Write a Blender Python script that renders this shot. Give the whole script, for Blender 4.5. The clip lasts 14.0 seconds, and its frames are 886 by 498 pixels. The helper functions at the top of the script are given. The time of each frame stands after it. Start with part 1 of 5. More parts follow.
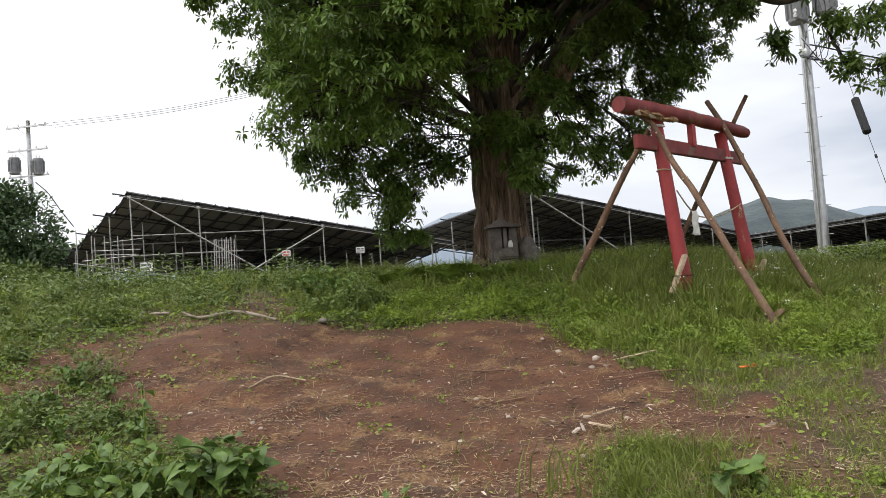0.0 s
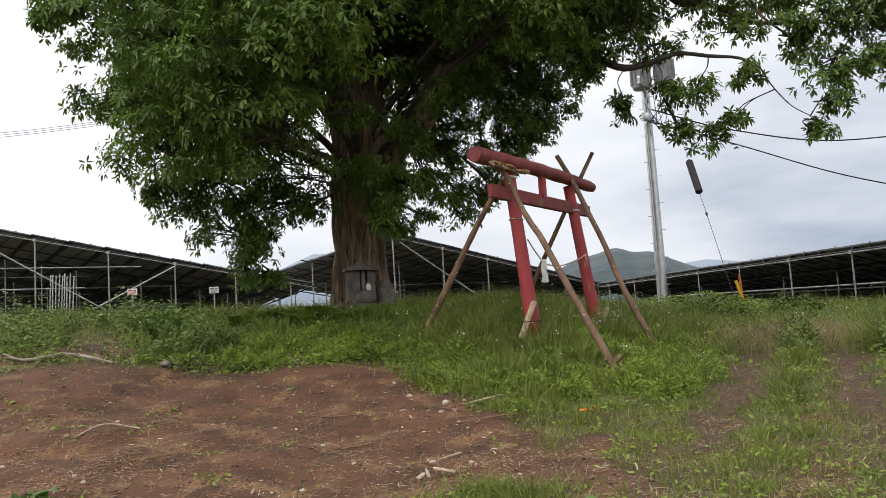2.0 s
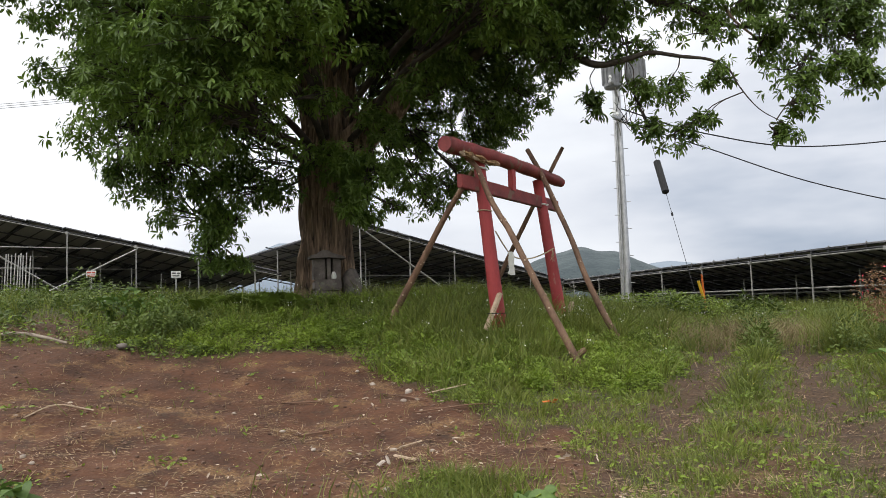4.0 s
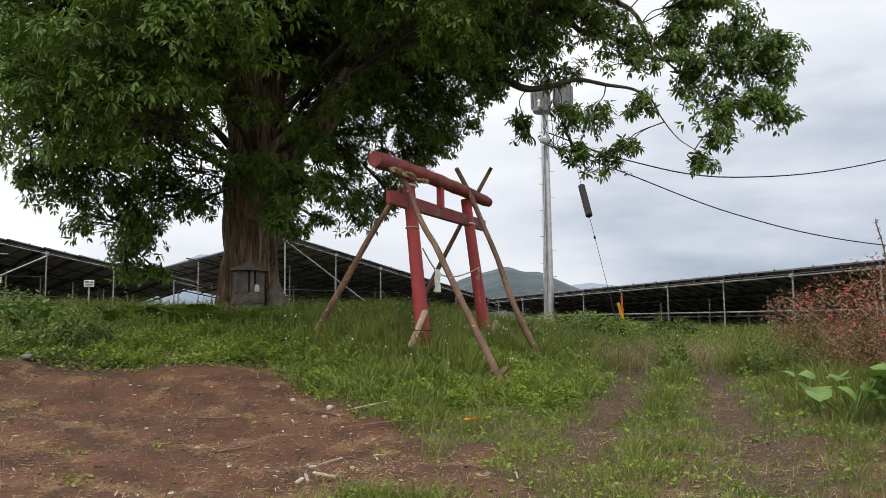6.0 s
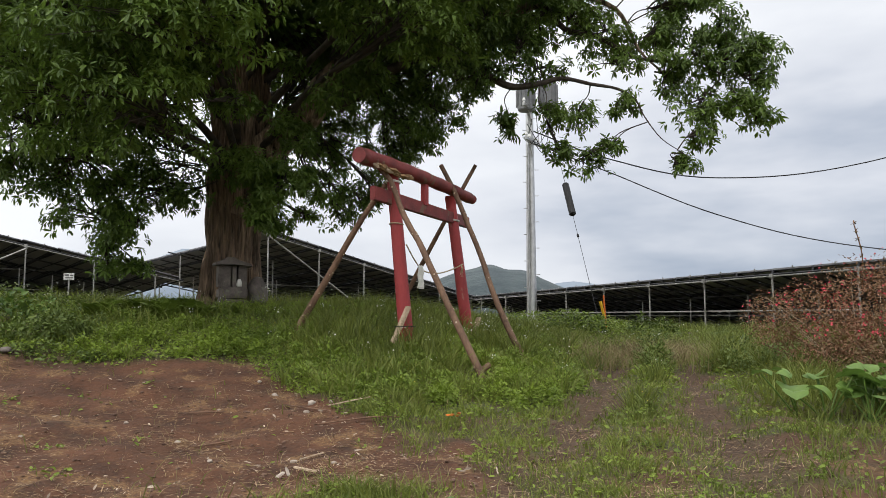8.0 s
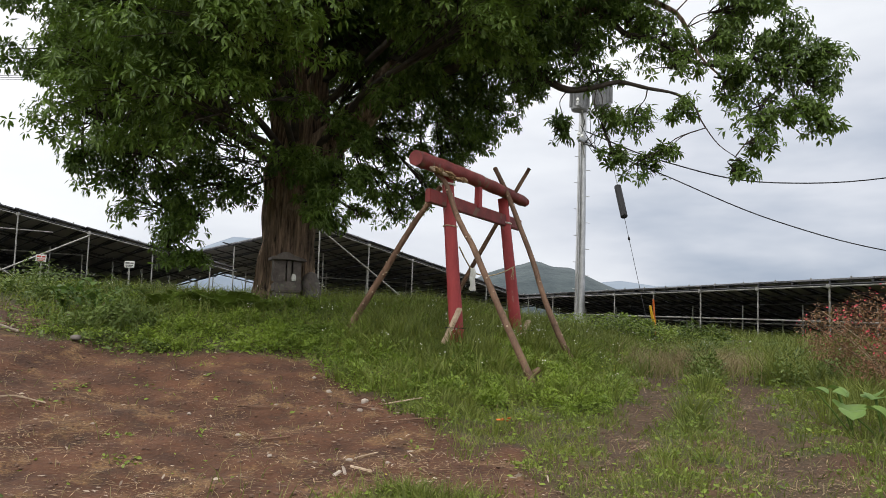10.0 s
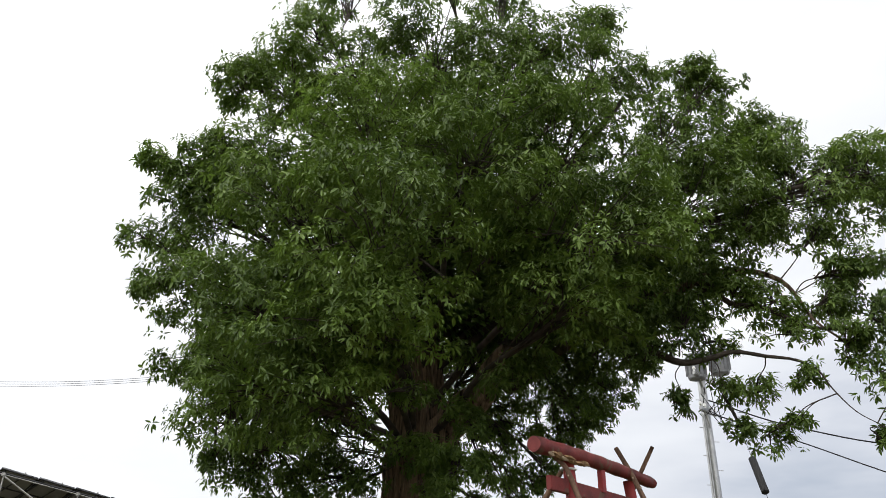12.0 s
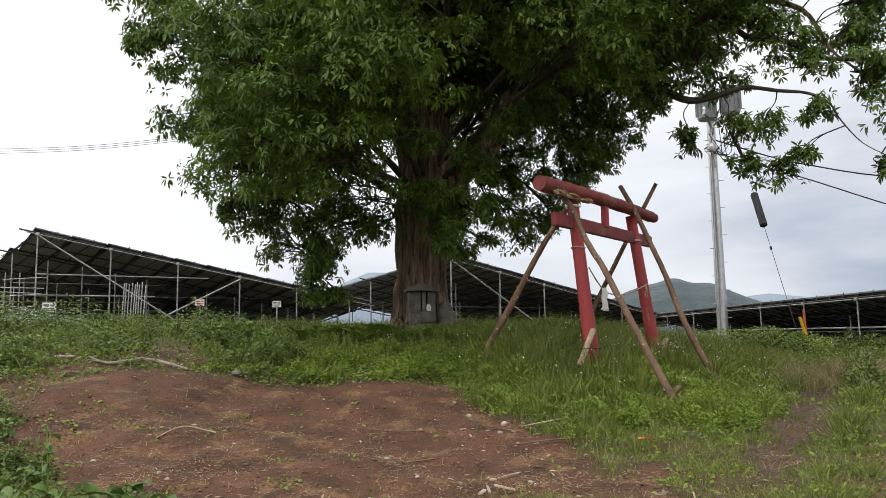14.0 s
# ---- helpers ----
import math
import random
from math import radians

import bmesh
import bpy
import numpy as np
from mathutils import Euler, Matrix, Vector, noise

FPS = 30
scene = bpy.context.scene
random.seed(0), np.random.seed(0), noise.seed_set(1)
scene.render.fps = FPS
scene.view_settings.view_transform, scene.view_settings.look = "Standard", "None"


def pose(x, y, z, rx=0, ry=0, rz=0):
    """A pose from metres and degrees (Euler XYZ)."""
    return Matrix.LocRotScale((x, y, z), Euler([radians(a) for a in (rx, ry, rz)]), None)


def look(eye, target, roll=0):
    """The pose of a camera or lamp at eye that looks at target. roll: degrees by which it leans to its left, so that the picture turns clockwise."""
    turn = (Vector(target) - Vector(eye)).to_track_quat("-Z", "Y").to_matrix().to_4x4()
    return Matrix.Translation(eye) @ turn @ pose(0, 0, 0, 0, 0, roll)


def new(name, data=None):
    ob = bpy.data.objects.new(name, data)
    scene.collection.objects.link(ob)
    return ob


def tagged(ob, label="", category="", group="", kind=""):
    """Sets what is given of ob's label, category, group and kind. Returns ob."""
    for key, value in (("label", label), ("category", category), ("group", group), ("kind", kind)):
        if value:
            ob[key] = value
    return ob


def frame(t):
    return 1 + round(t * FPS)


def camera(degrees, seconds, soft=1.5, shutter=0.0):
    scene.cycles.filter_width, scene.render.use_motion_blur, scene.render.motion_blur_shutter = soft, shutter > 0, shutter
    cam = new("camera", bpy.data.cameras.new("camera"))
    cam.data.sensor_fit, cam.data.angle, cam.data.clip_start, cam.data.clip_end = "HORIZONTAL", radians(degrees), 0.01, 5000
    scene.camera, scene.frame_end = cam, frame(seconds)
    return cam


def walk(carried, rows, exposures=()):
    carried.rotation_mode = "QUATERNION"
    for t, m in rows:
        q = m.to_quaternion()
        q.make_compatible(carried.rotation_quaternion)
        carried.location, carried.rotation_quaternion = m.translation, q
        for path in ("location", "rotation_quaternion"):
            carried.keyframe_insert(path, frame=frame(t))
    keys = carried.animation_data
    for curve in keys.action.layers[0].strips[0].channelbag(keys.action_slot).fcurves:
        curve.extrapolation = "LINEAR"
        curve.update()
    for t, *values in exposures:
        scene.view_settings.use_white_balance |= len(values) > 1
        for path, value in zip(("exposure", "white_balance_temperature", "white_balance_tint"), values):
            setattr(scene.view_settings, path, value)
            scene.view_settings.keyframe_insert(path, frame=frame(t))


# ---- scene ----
cam = camera(61.61, 14.0, soft=0.7)
PATH = [
    (0.0, pose(-0.000, 0.000, 1.500, 92.24, 4.34, 0.00)),
    (0.5, pose(0.023, 0.018, 1.495, 93.76, 2.74, -1.25)),
    (1.0, pose(0.053, 0.022, 1.481, 94.04, 3.63, -4.07)),
    (1.5, pose(0.074, 0.005, 1.493, 94.16, 4.41, -7.50)),
    (2.0, pose(0.093, 0.001, 1.496, 94.84, 3.50, -10.56)),
    (2.2, pose(0.095, -0.005, 1.492, 95.14, 3.53, -11.70)),
    (4.3, pose(0.099, 0.063, 1.449, 94.14, 1.25, -13.89)),
    (4.5, pose(0.098, 0.062, 1.454, 94.11, 0.86, -14.71)),
    (5.0, pose(0.105, 0.068, 1.448, 94.30, 0.55, -17.74)),
    (5.5, pose(0.092, 0.057, 1.449, 95.05, 0.17, -19.64)),
    (6.0, pose(0.096, 0.055, 1.443, 95.43, 0.63, -19.00)),
    (6.5, pose(0.095, 0.059, 1.443, 95.65, 1.08, -18.21)),
    (7.0, pose(0.093, 0.061, 1.442, 95.57, 1.75, -17.90)),
    (7.5, pose(0.101, 0.055, 1.440, 95.29, 0.24, -19.52)),
    (7.7, pose(0.099, 0.048, 1.436, 95.31, 0.15, -20.29)),
    (9.8, pose(0.005, -0.020, 1.504, 94.16, -0.80, -19.42)),
    (10.0, pose(-0.019, -0.041, 1.525, 94.73, -1.83, -16.88)),
    (10.5, pose(-0.061, -0.111, 1.533, 97.37, -2.04, -14.79)),
    (11.0, pose(-0.053, -0.144, 1.520, 103.24, -0.98, -11.31)),
    (11.5, pose(-0.082, -0.233, 1.561, 108.99, -0.87, -9.08)),
    (12.0, pose(-0.104, -0.271, 1.595, 115.55, -0.84, -7.84)),
    (12.5, pose(-0.090, -0.291, 1.531, 118.04, -0.52, -6.53)),
    (13.0, pose(-0.076, -0.275, 1.527, 103.68, 1.49, -5.24)),
    (13.5, pose(-0.055, -0.255, 1.511, 100.19, 1.35, -6.51)),
    (14.0, pose(-0.049, -0.237, 1.495, 96.71, 0.92, -6.56)),
]
walk(cam, PATH, [(0, 0.62), (0.8, 0.54), (2, 0.53), (5, 0.53), (7, 0.46), (11.5, 0.46), (14, 0.48)])

# ---- world and light: a bright overcast sky, brightest towards the hidden sun ----
SUN_AZ, SUN_EL = radians(-120), radians(62)
world = bpy.data.worlds.new("overcast_sky")
scene.world = world
world.use_nodes = True
wt = world.node_tree
wn, wl = wt.nodes, wt.links
bg = wn["Background"]
sky = wn.new("ShaderNodeTexSky")
sky.sky_type, sky.sun_disc, sky.sun_elevation, sky.sun_rotation = "NISHITA", False, SUN_EL, SUN_AZ
coord = wn.new("ShaderNodeTexCoord")
side = wn.new("ShaderNodeVectorMath")
side.operation = "DOT_PRODUCT"
side.inputs[1].default_value = (-0.45, -0.08, 0.95)
wl.new(coord.outputs["Generated"], side.inputs[0])
mapping = wn.new("ShaderNodeMapping")
mapping.inputs["Scale"].default_value = (1.0, 1.0, 3.2)
wl.new(coord.outputs["Generated"], mapping.inputs["Vector"])
puffs = wn.new("ShaderNodeTexNoise")
puffs.inputs["Scale"].default_value, puffs.inputs["Detail"].default_value, puffs.inputs["Roughness"].default_value = 2.6, 5.0, 0.5
wl.new(mapping.outputs[0], puffs.inputs["Vector"])
mix = wn.new("ShaderNodeMath")
mix.operation = "MULTIPLY_ADD"
mix.inputs[1].default_value, mix.inputs[2].default_value = 1.0, -0.48
wl.new(puffs.outputs["Fac"], mix.inputs[0])
total = wn.new("ShaderNodeMath")
wl.new(side.outputs["Value"], total.inputs[0])
wl.new(mix.outputs[0], total.inputs[1])
ramp = wn.new("ShaderNodeValToRGB")
els = ramp.color_ramp.elements
els[0].position, els[0].color = 0.0, (0.25, 0.29, 0.36, 1)
els[1].position, els[1].color = 1.0, (1.25, 1.25, 1.25, 1)
high_tone = els.new(0.62)
high_tone.color = (0.70, 0.705, 0.73, 1)
mid_tone = els.new(0.16)
mid_tone.color = (0.46, 0.48, 0.525, 1)
upper_tone = els.new(0.36)
upper_tone.color = (0.60, 0.615, 0.64, 1)
shift = wn.new("ShaderNodeMath")
shift.inputs[1].default_value = 0.42
wl.new(total.outputs[0], shift.inputs[0])
half = wn.new("ShaderNodeMath")
half.operation = "MULTIPLY"
half.inputs[1].default_value = 0.7
wl.new(shift.outputs[0], half.inputs[0])
wl.new(half.outputs[0], ramp.inputs[0])
veil = wn.new("ShaderNodeMixRGB")
veil.inputs[0].default_value = 0.97
dim = wn.new("ShaderNodeMixRGB")
dim.blend_type = "MULTIPLY"
dim.inputs[0].default_value = 1.0
dim.inputs[2].default_value = (0.1, 0.1, 0.1, 1)
wl.new(sky.outputs[0], dim.inputs[1])
wl.new(dim.outputs[0], veil.inputs[1])
wl.new(ramp.outputs[0], veil.inputs[2])
wl.new(veil.outputs[0], bg.inputs[0])
bg.inputs[1].default_value = 1.17

sun = new("sun", bpy.data.lights.new("sun", "SUN"))
sun.data.energy, sun.data.angle, sun.data.color = 0.95, radians(40), (1.0, 0.96, 0.9)
sun.matrix_world = look((math.sin(SUN_AZ) * math.cos(SUN_EL) * 50, math.cos(SUN_AZ) * math.cos(SUN_EL) * 50, math.sin(SUN_EL) * 50), (0, 0, 0))


# ---- materials ----
def surface(name, dark, light, scale=8.0, rough=0.8, bump=0.3, metal=0.0, fine=60.0, island=0.0, through_light=0.0, stretch=(1, 1, 1), spots=None, per_object=0.0, bump_m=0.01):
    """Two scales of noise between two colours, with bump; island: spread from piece to piece; spots: (colour, scale, threshold)."""
    m = bpy.data.materials.new(name)
    m.use_nodes = True
    n, l = m.node_tree.nodes, m.node_tree.links
    p = n["Principled BSDF"]
    p.inputs["Roughness"].default_value, p.inputs["Metallic"].default_value = rough, metal
    tc = n.new("ShaderNodeTexCoord")
    mp = n.new("ShaderNodeMapping")
    mp.inputs["Scale"].default_value = stretch
    l.new(tc.outputs["Object"], mp.inputs["Vector"])
    big, small = n.new("ShaderNodeTexNoise"), n.new("ShaderNodeTexNoise")
    for tex, s, dt in ((big, scale, 6), (small, fine, 4)):
        tex.inputs["Scale"].default_value, tex.inputs["Detail"].default_value = s, dt
        l.new(mp.outputs[0], tex.inputs["Vector"])
    both = n.new("ShaderNodeMath")
    both.operation = "MULTIPLY_ADD"
    both.inputs[1].default_value = 0.45
    l.new(small.outputs["Fac"], both.inputs[0])
    l.new(big.outputs["Fac"], both.inputs[2])
    fac = n.new("ShaderNodeMapRange")
    fac.inputs["From Min"].default_value, fac.inputs["From Max"].default_value = 0.50, 0.95
    l.new(both.outputs[0], fac.inputs["Value"])
    source = fac.outputs[0]
    if island or per_object:
        gi = n.new("ShaderNodeNewGeometry") if island else n.new("ShaderNodeObjectInfo")
        add = n.new("ShaderNodeMath")
        add.operation = "MULTIPLY_ADD"
        add.inputs[1].default_value = island or per_object
        l.new(gi.outputs["Random Per Island" if island else "Random"], add.inputs[0])
        cut = n.new("ShaderNodeMath")
        cut.operation = "MULTIPLY"
        cut.inputs[1].default_value = 1 - 0.6 * (island or per_object)
        l.new(source, cut.inputs[0])
        l.new(cut.outputs[0], add.inputs[2])
        source = add.outputs[0]
    mixc = n.new("ShaderNodeMixRGB")
    mixc.inputs[1].default_value, mixc.inputs[2].default_value = (*dark, 1), (*light, 1)
    l.new(source, mixc.inputs[0])
    colour = mixc.outputs[0]
    if spots:
        sp = n.new("ShaderNodeTexNoise")
        sp.inputs["Scale"].default_value, sp.inputs["Detail"].default_value = spots[1], 5
        l.new(mp.outputs[0], sp.inputs["Vector"])
        edge = n.new("ShaderNodeMapRange")
        edge.inputs["From Min"].default_value, edge.inputs["From Max"].default_value = spots[2], spots[2] + 0.06
        l.new(sp.outputs["Fac"], edge.inputs["Value"])
        mix2 = n.new("ShaderNodeMixRGB")
        mix2.inputs[2].default_value = (*spots[0], 1)
        l.new(edge.outputs[0], mix2.inputs[0])
        l.new(colour, mix2.inputs[1])
        colour = mix2.outputs[0]
    l.new(colour, p.inputs["Base Color"])
    if bump:
        b = n.new("ShaderNodeBump")
        b.inputs["Strength"].default_value, b.inputs["Distance"].default_value = bump, bump_m
        l.new(both.outputs[0], b.inputs["Height"])
        l.new(b.outputs[0], p.inputs["Normal"])
    if through_light:
        tr = n.new("ShaderNodeBsdfTranslucent")
        l.new(colour, tr.inputs["Color"])
        ms = n.new("ShaderNodeMixShader")
        ms.inputs[0].default_value = through_light
        l.new(p.outputs[0], ms.inputs[1])
        l.new(tr.outputs[0], ms.inputs[2])
        l.new(ms.outputs[0], n["Material Output"].inputs["Surface"])
    return m


M_LEAF = surface("tree_leaf", (0.032, 0.064, 0.013), (0.175, 0.270, 0.042), 0.5, 0.5, 0, fine=3, island=0.5, through_light=0.32)
M_FAR_LEAF = surface("shrub_leaf", (0.022, 0.045, 0.016), (0.07, 0.12, 0.035), 0.7, 0.6, 0, fine=4, island=0.5, through_light=0.2)
M_GRASS = surface("grass_blade", (0.064, 0.094, 0.014), (0.215, 0.250, 0.046), 0.6, 0.6, 0, fine=3, island=0.6, through_light=0.3)
M_DRY_GRASS = surface("dry_grass", (0.15, 0.11, 0.055), (0.34, 0.27, 0.14), 1.5, 0.7, 0, fine=8, island=0.6, through_light=0.2)
M_FERN = surface("fern_leaf", (0.13, 0.20, 0.028), (0.24, 0.33, 0.055), 2, 0.55, 0, fine=8, island=0.4, through_light=0.35)
M_DRIFT = surface("bleached_wood", (0.16, 0.125, 0.095), (0.34, 0.28, 0.22), 9, 0.85, 0.5, fine=60)
M_SCRUB = surface("scrub_leaf", (0.044, 0.078, 0.015), (0.145, 0.200, 0.038), 0.9, 0.55, 0, fine=4, island=0.55, through_light=0.25)
M_WEED = surface("weed_leaf", (0.080, 0.130, 0.015), (0.240, 0.330, 0.036), 0.7, 0.5, 0, fine=4, island=0.55, through_light=0.3)
M_BROAD = surface("broad_leaf", (0.030, 0.066, 0.014), (0.125, 0.205, 0.036), 9, 0.55, 0.25, fine=50, per_object=0.5, through_light=0.22)
M_BUTTERBUR = surface("round_leaf", (0.085, 0.165, 0.028), (0.17, 0.27, 0.055), 7, 0.5, 0.25, fine=40, per_object=0.4, through_light=0.25)
M_PETAL = surface("white_petal", (0.65, 0.65, 0.6), (0.85, 0.85, 0.8), 5, 0.6, 0, island=0.3)
M_YELLOW = surface("yellow_petal", (0.6, 0.45, 0.04), (0.8, 0.65, 0.08), 5, 0.6, 0, island=0.3)
M_AZALEA_FLOWER = surface("azalea_petal", (0.50, 0.025, 0.06), (0.75, 0.10, 0.14), 5, 0.55, 0, island=0.5, through_light=0.2)
M_AZALEA_LEAF = surface("azalea_leaf", (0.085, 0.085, 0.024), (0.30, 0.145, 0.085), 1.5, 0.6, 0, fine=6, island=0.6, through_light=0.2)
M_BARK = surface("bark", (0.018, 0.012, 0.008), (0.40, 0.275, 0.185), 11, 0.95, 1.0, fine=42, stretch=(1, 1, 0.10), bump_m=0.06)
M_LIMB = surface("limb_bark", (0.030, 0.024, 0.020), (0.10, 0.08, 0.065), 6, 0.95, 0.6, fine=40)
M_LOG = surface("barked_log", (0.070, 0.036, 0.021), (0.235, 0.135, 0.082), 5, 0.75, 0.4, fine=45, stretch=(1, 1, 0.5), spots=((0.44, 0.33, 0.22), 5.0, 0.66))
M_RED = surface("vermilion_paint", (0.24, 0.023, 0.025), (0.39, 0.043, 0.043), 4, 0.55, 0.25, fine=50, stretch=(1, 1, 0.35), spots=((0.36, 0.20, 0.15), 9.0, 0.645))
M_RED_WORN = surface("worn_red_paint", (0.12, 0.019, 0.017), (0.265, 0.042, 0.038), 5, 0.6, 0.45, fine=55, spots=((0.17, 0.095, 0.06), 6.0, 0.60))
M_SPLIT = surface("split_wood", (0.28, 0.19, 0.12), (0.55, 0.44, 0.32), 14, 0.8, 0.5, fine=80)
M_TORN = surface("torn_wood", (0.10, 0.05, 0.022), (0.40, 0.25, 0.12), 12, 0.85, 0.6, fine=70, stretch=(1, 1, 0.4))
M_CHIP = surface("wood_chips", (0.13, 0.09, 0.065), (0.52, 0.43, 0.34), 3, 0.85, 0, fine=20, island=0.8)
M_STONE = surface("weathered_stone", (0.07, 0.058, 0.050), (0.19, 0.160, 0.14), 7, 0.9, 0.7, fine=55, spots=((0.17, 0.17, 0.13), 9, 0.62))
M_STONE_LIGHT = surface("pale_stone", (0.22, 0.17, 0.135), (0.46, 0.40, 0.34), 9, 0.85, 0.5, fine=60, per_object=0.5)
M_CLOD = surface("earth_clod", (0.07, 0.036, 0.025), (0.17, 0.105, 0.075), 9, 0.95, 0.4, island=0.6)
M_STEEL = surface("galvanised_steel", (0.42, 0.42, 0.42), (0.62, 0.62, 0.61), 5, 0.38, 0.08, metal=0.85, fine=45)
M_PIPE = surface("scaffold_pipe", (0.26, 0.255, 0.24), (0.48, 0.47, 0.45), 4, 0.5, 0.05, metal=0.45, fine=30)
M_PANEL = surface("module_back", (0.20, 0.20, 0.21), (0.30, 0.30, 0.31), 2, 0.45, 0.0, fine=12, per_object=0.4)
M_FRAME = surface("dark_frame", (0.022, 0.022, 0.025), (0.05, 0.05, 0.055), 3, 0.5, 0.05, metal=0.5)
M_CASE = surface("grey_enamel", (0.15, 0.155, 0.16), (0.25, 0.255, 0.26), 5, 0.5, 0.05)
M_BLACK = surface("black_rubber", (0.006, 0.006, 0.007), (0.016, 0.016, 0.018), 6, 0.75, 0.05)
M_YELLOW_PLASTIC = surface("yellow_plastic", (0.65, 0.36, 0.01), (0.8, 0.5, 0.02), 6, 0.4, 0.05)
M_ORANGE = surface("orange_plastic", (0.60, 0.12, 0.015), (0.75, 0.2, 0.03), 6, 0.5, 0.05)
M_WHITE = surface("white_paint", (0.70, 0.70, 0.68), (0.85, 0.85, 0.83), 8, 0.6, 0.05)
M_INK = surface("red_ink", (0.45, 0.05, 0.04), (0.55, 0.08, 0.06), 8, 0.6, 0)
M_GREY_INK = surface("grey_ink", (0.10, 0.10, 0.11), (0.16, 0.16, 0.17), 8, 0.6, 0)
M_CLOTH = surface("white_paper", (0.70, 0.68, 0.62), (0.85, 0.84, 0.79), 10, 0.8, 0.2, through_light=0.25)
M_ROPE = surface("straw_rope", (0.30, 0.22, 0.13), (0.48, 0.38, 0.25), 30, 0.9, 0.4)
M_STRAW = surface("straw", (0.14, 0.085, 0.045), (0.48, 0.35, 0.21), 3, 0.8, 0, fine=20, island=0.7)
# woodland colour shifted to blue to stand in for haze over the hill
M_HILL = surface("wooded_hill_haze_tint", (0.045, 0.060, 0.068), (0.075, 0.095, 0.098), 0.03, 1.0, 0.6, fine=0.16, bump_m=8)
# pale blue-grey: the distance haze is put into the ridge's own colour
M_FAR_HILL = surface("ridge_haze_tint", (0.17, 0.21, 0.26), (0.21, 0.25, 0.30), 0.004, 1.0, 0, fine=0.02)


def ground_material():
    """Bare reddish earth with straw mats where the soil mask is high, mossy turf elsewhere."""
    m = surface("earth_and_turf", (0.045, 0.0185, 0.0085), (0.120, 0.050, 0.0235), 2.6, 0.95, 1.0, fine=26, bump_m=0.05)
    n, l = m.node_tree.nodes, m.node_tree.links
    p = n["Principled BSDF"]
    earth = p.inputs["Base Color"].links[0].from_socket
    tc = n.new("ShaderNodeTexCoord")

    def blot(s, lo, hi, detail=8, rough=0.65):
        t = n.new("ShaderNodeTexNoise")
        t.inputs["Scale"].default_value, t.inputs["Detail"].default_value, t.inputs["Roughness"].default_value = s, detail, rough
        l.new(tc.outputs["Object"], t.inputs["Vector"])
        r = n.new("ShaderNodeMapRange")
        r.inputs["From Min"].default_value, r.inputs["From Max"].default_value = lo, hi
        l.new(t.outputs["Fac"], r.inputs["Value"])
        return r.outputs[0]

    def blend(a, b, f):
        x = n.new("ShaderNodeMixRGB")
        for sock, v in ((x.inputs[0], f), (x.inputs[1], a), (x.inputs[2], b)):
            if isinstance(v, tuple):
                sock.default_value = (*v, 1)
            else:
                l.new(v, sock)
        return x.outputs[0]

    straw = blend((0.100, 0.050, 0.024), (0.25, 0.145, 0.060), blot(46, 0.38, 0.65))
    strawy = n.new("ShaderNodeMath")
    strawy.operation = "MULTIPLY"
    l.new(blot(2.3, 0.53, 0.60), strawy.inputs[0])
    l.new(blot(30, 0.40, 0.50), strawy.inputs[1])
    dirt = blend(earth, straw, strawy.outputs[0])
    dirt = blend(dirt, (0.038, 0.020, 0.011), blot(2.4, 0.56, 0.72))
    turf = blend((0.040, 0.050, 0.018), (0.085, 0.085, 0.032), blot(9, 0.35, 0.65))
    turf = blend(turf, (0.085, 0.048, 0.030), blot(2.2, 0.46, 0.60))
    track = n.new("ShaderNodeAttribute")
    track.attribute_name = "track"
    dirt = blend(dirt, blend((0.040, 0.023, 0.013), (0.100, 0.060, 0.036), blot(30, 0.40, 0.62)), track.outputs["Fac"])
    mask = n.new("ShaderNodeAttribute")
    mask.attribute_name = "soil"
    l.new(blend(turf, dirt, mask.outputs["Fac"]), p.inputs["Base Color"])
    return m


# ---- building helpers ----
def mesh(name, verts, faces, material, smooth=False):
    me = bpy.data.meshes.new(name)
    me.from_pydata(verts if isinstance(verts, list) else verts.tolist(), [], faces if isinstance(faces, list) else faces.tolist())
    me.materials.append(material)
    if smooth:
        me.polygons.foreach_set("use_smooth", [p.loop_total <= 4 for p in me.polygons])
    me.update()
    return me


def part(name, geo, material, parent=None, label="", smooth=False):
    """Links a piece of geometry (verts, faces) as one mesh object under a thing or a part."""
    ob = new(name, geo if isinstance(geo, bpy.types.Mesh) else mesh(name, geo[0], geo[1], material, smooth))
    if parent:
        ob.parent = parent
    if label:
        ob["label"] = label
    return ob


def thing(name, label, category, group="", at=(0, 0, 0)):
    ob = new(name)
    ob.empty_display_size = 0.2
    ob.location = at
    return tagged(ob, label, category, group)


def join(*geos):
    v, f = [], []
    for gv, gf in geos:
        k = len(v)
        v += [tuple(p) for p in gv]
        f += [tuple(i + k for i in q) for q in gf]
    return v, f


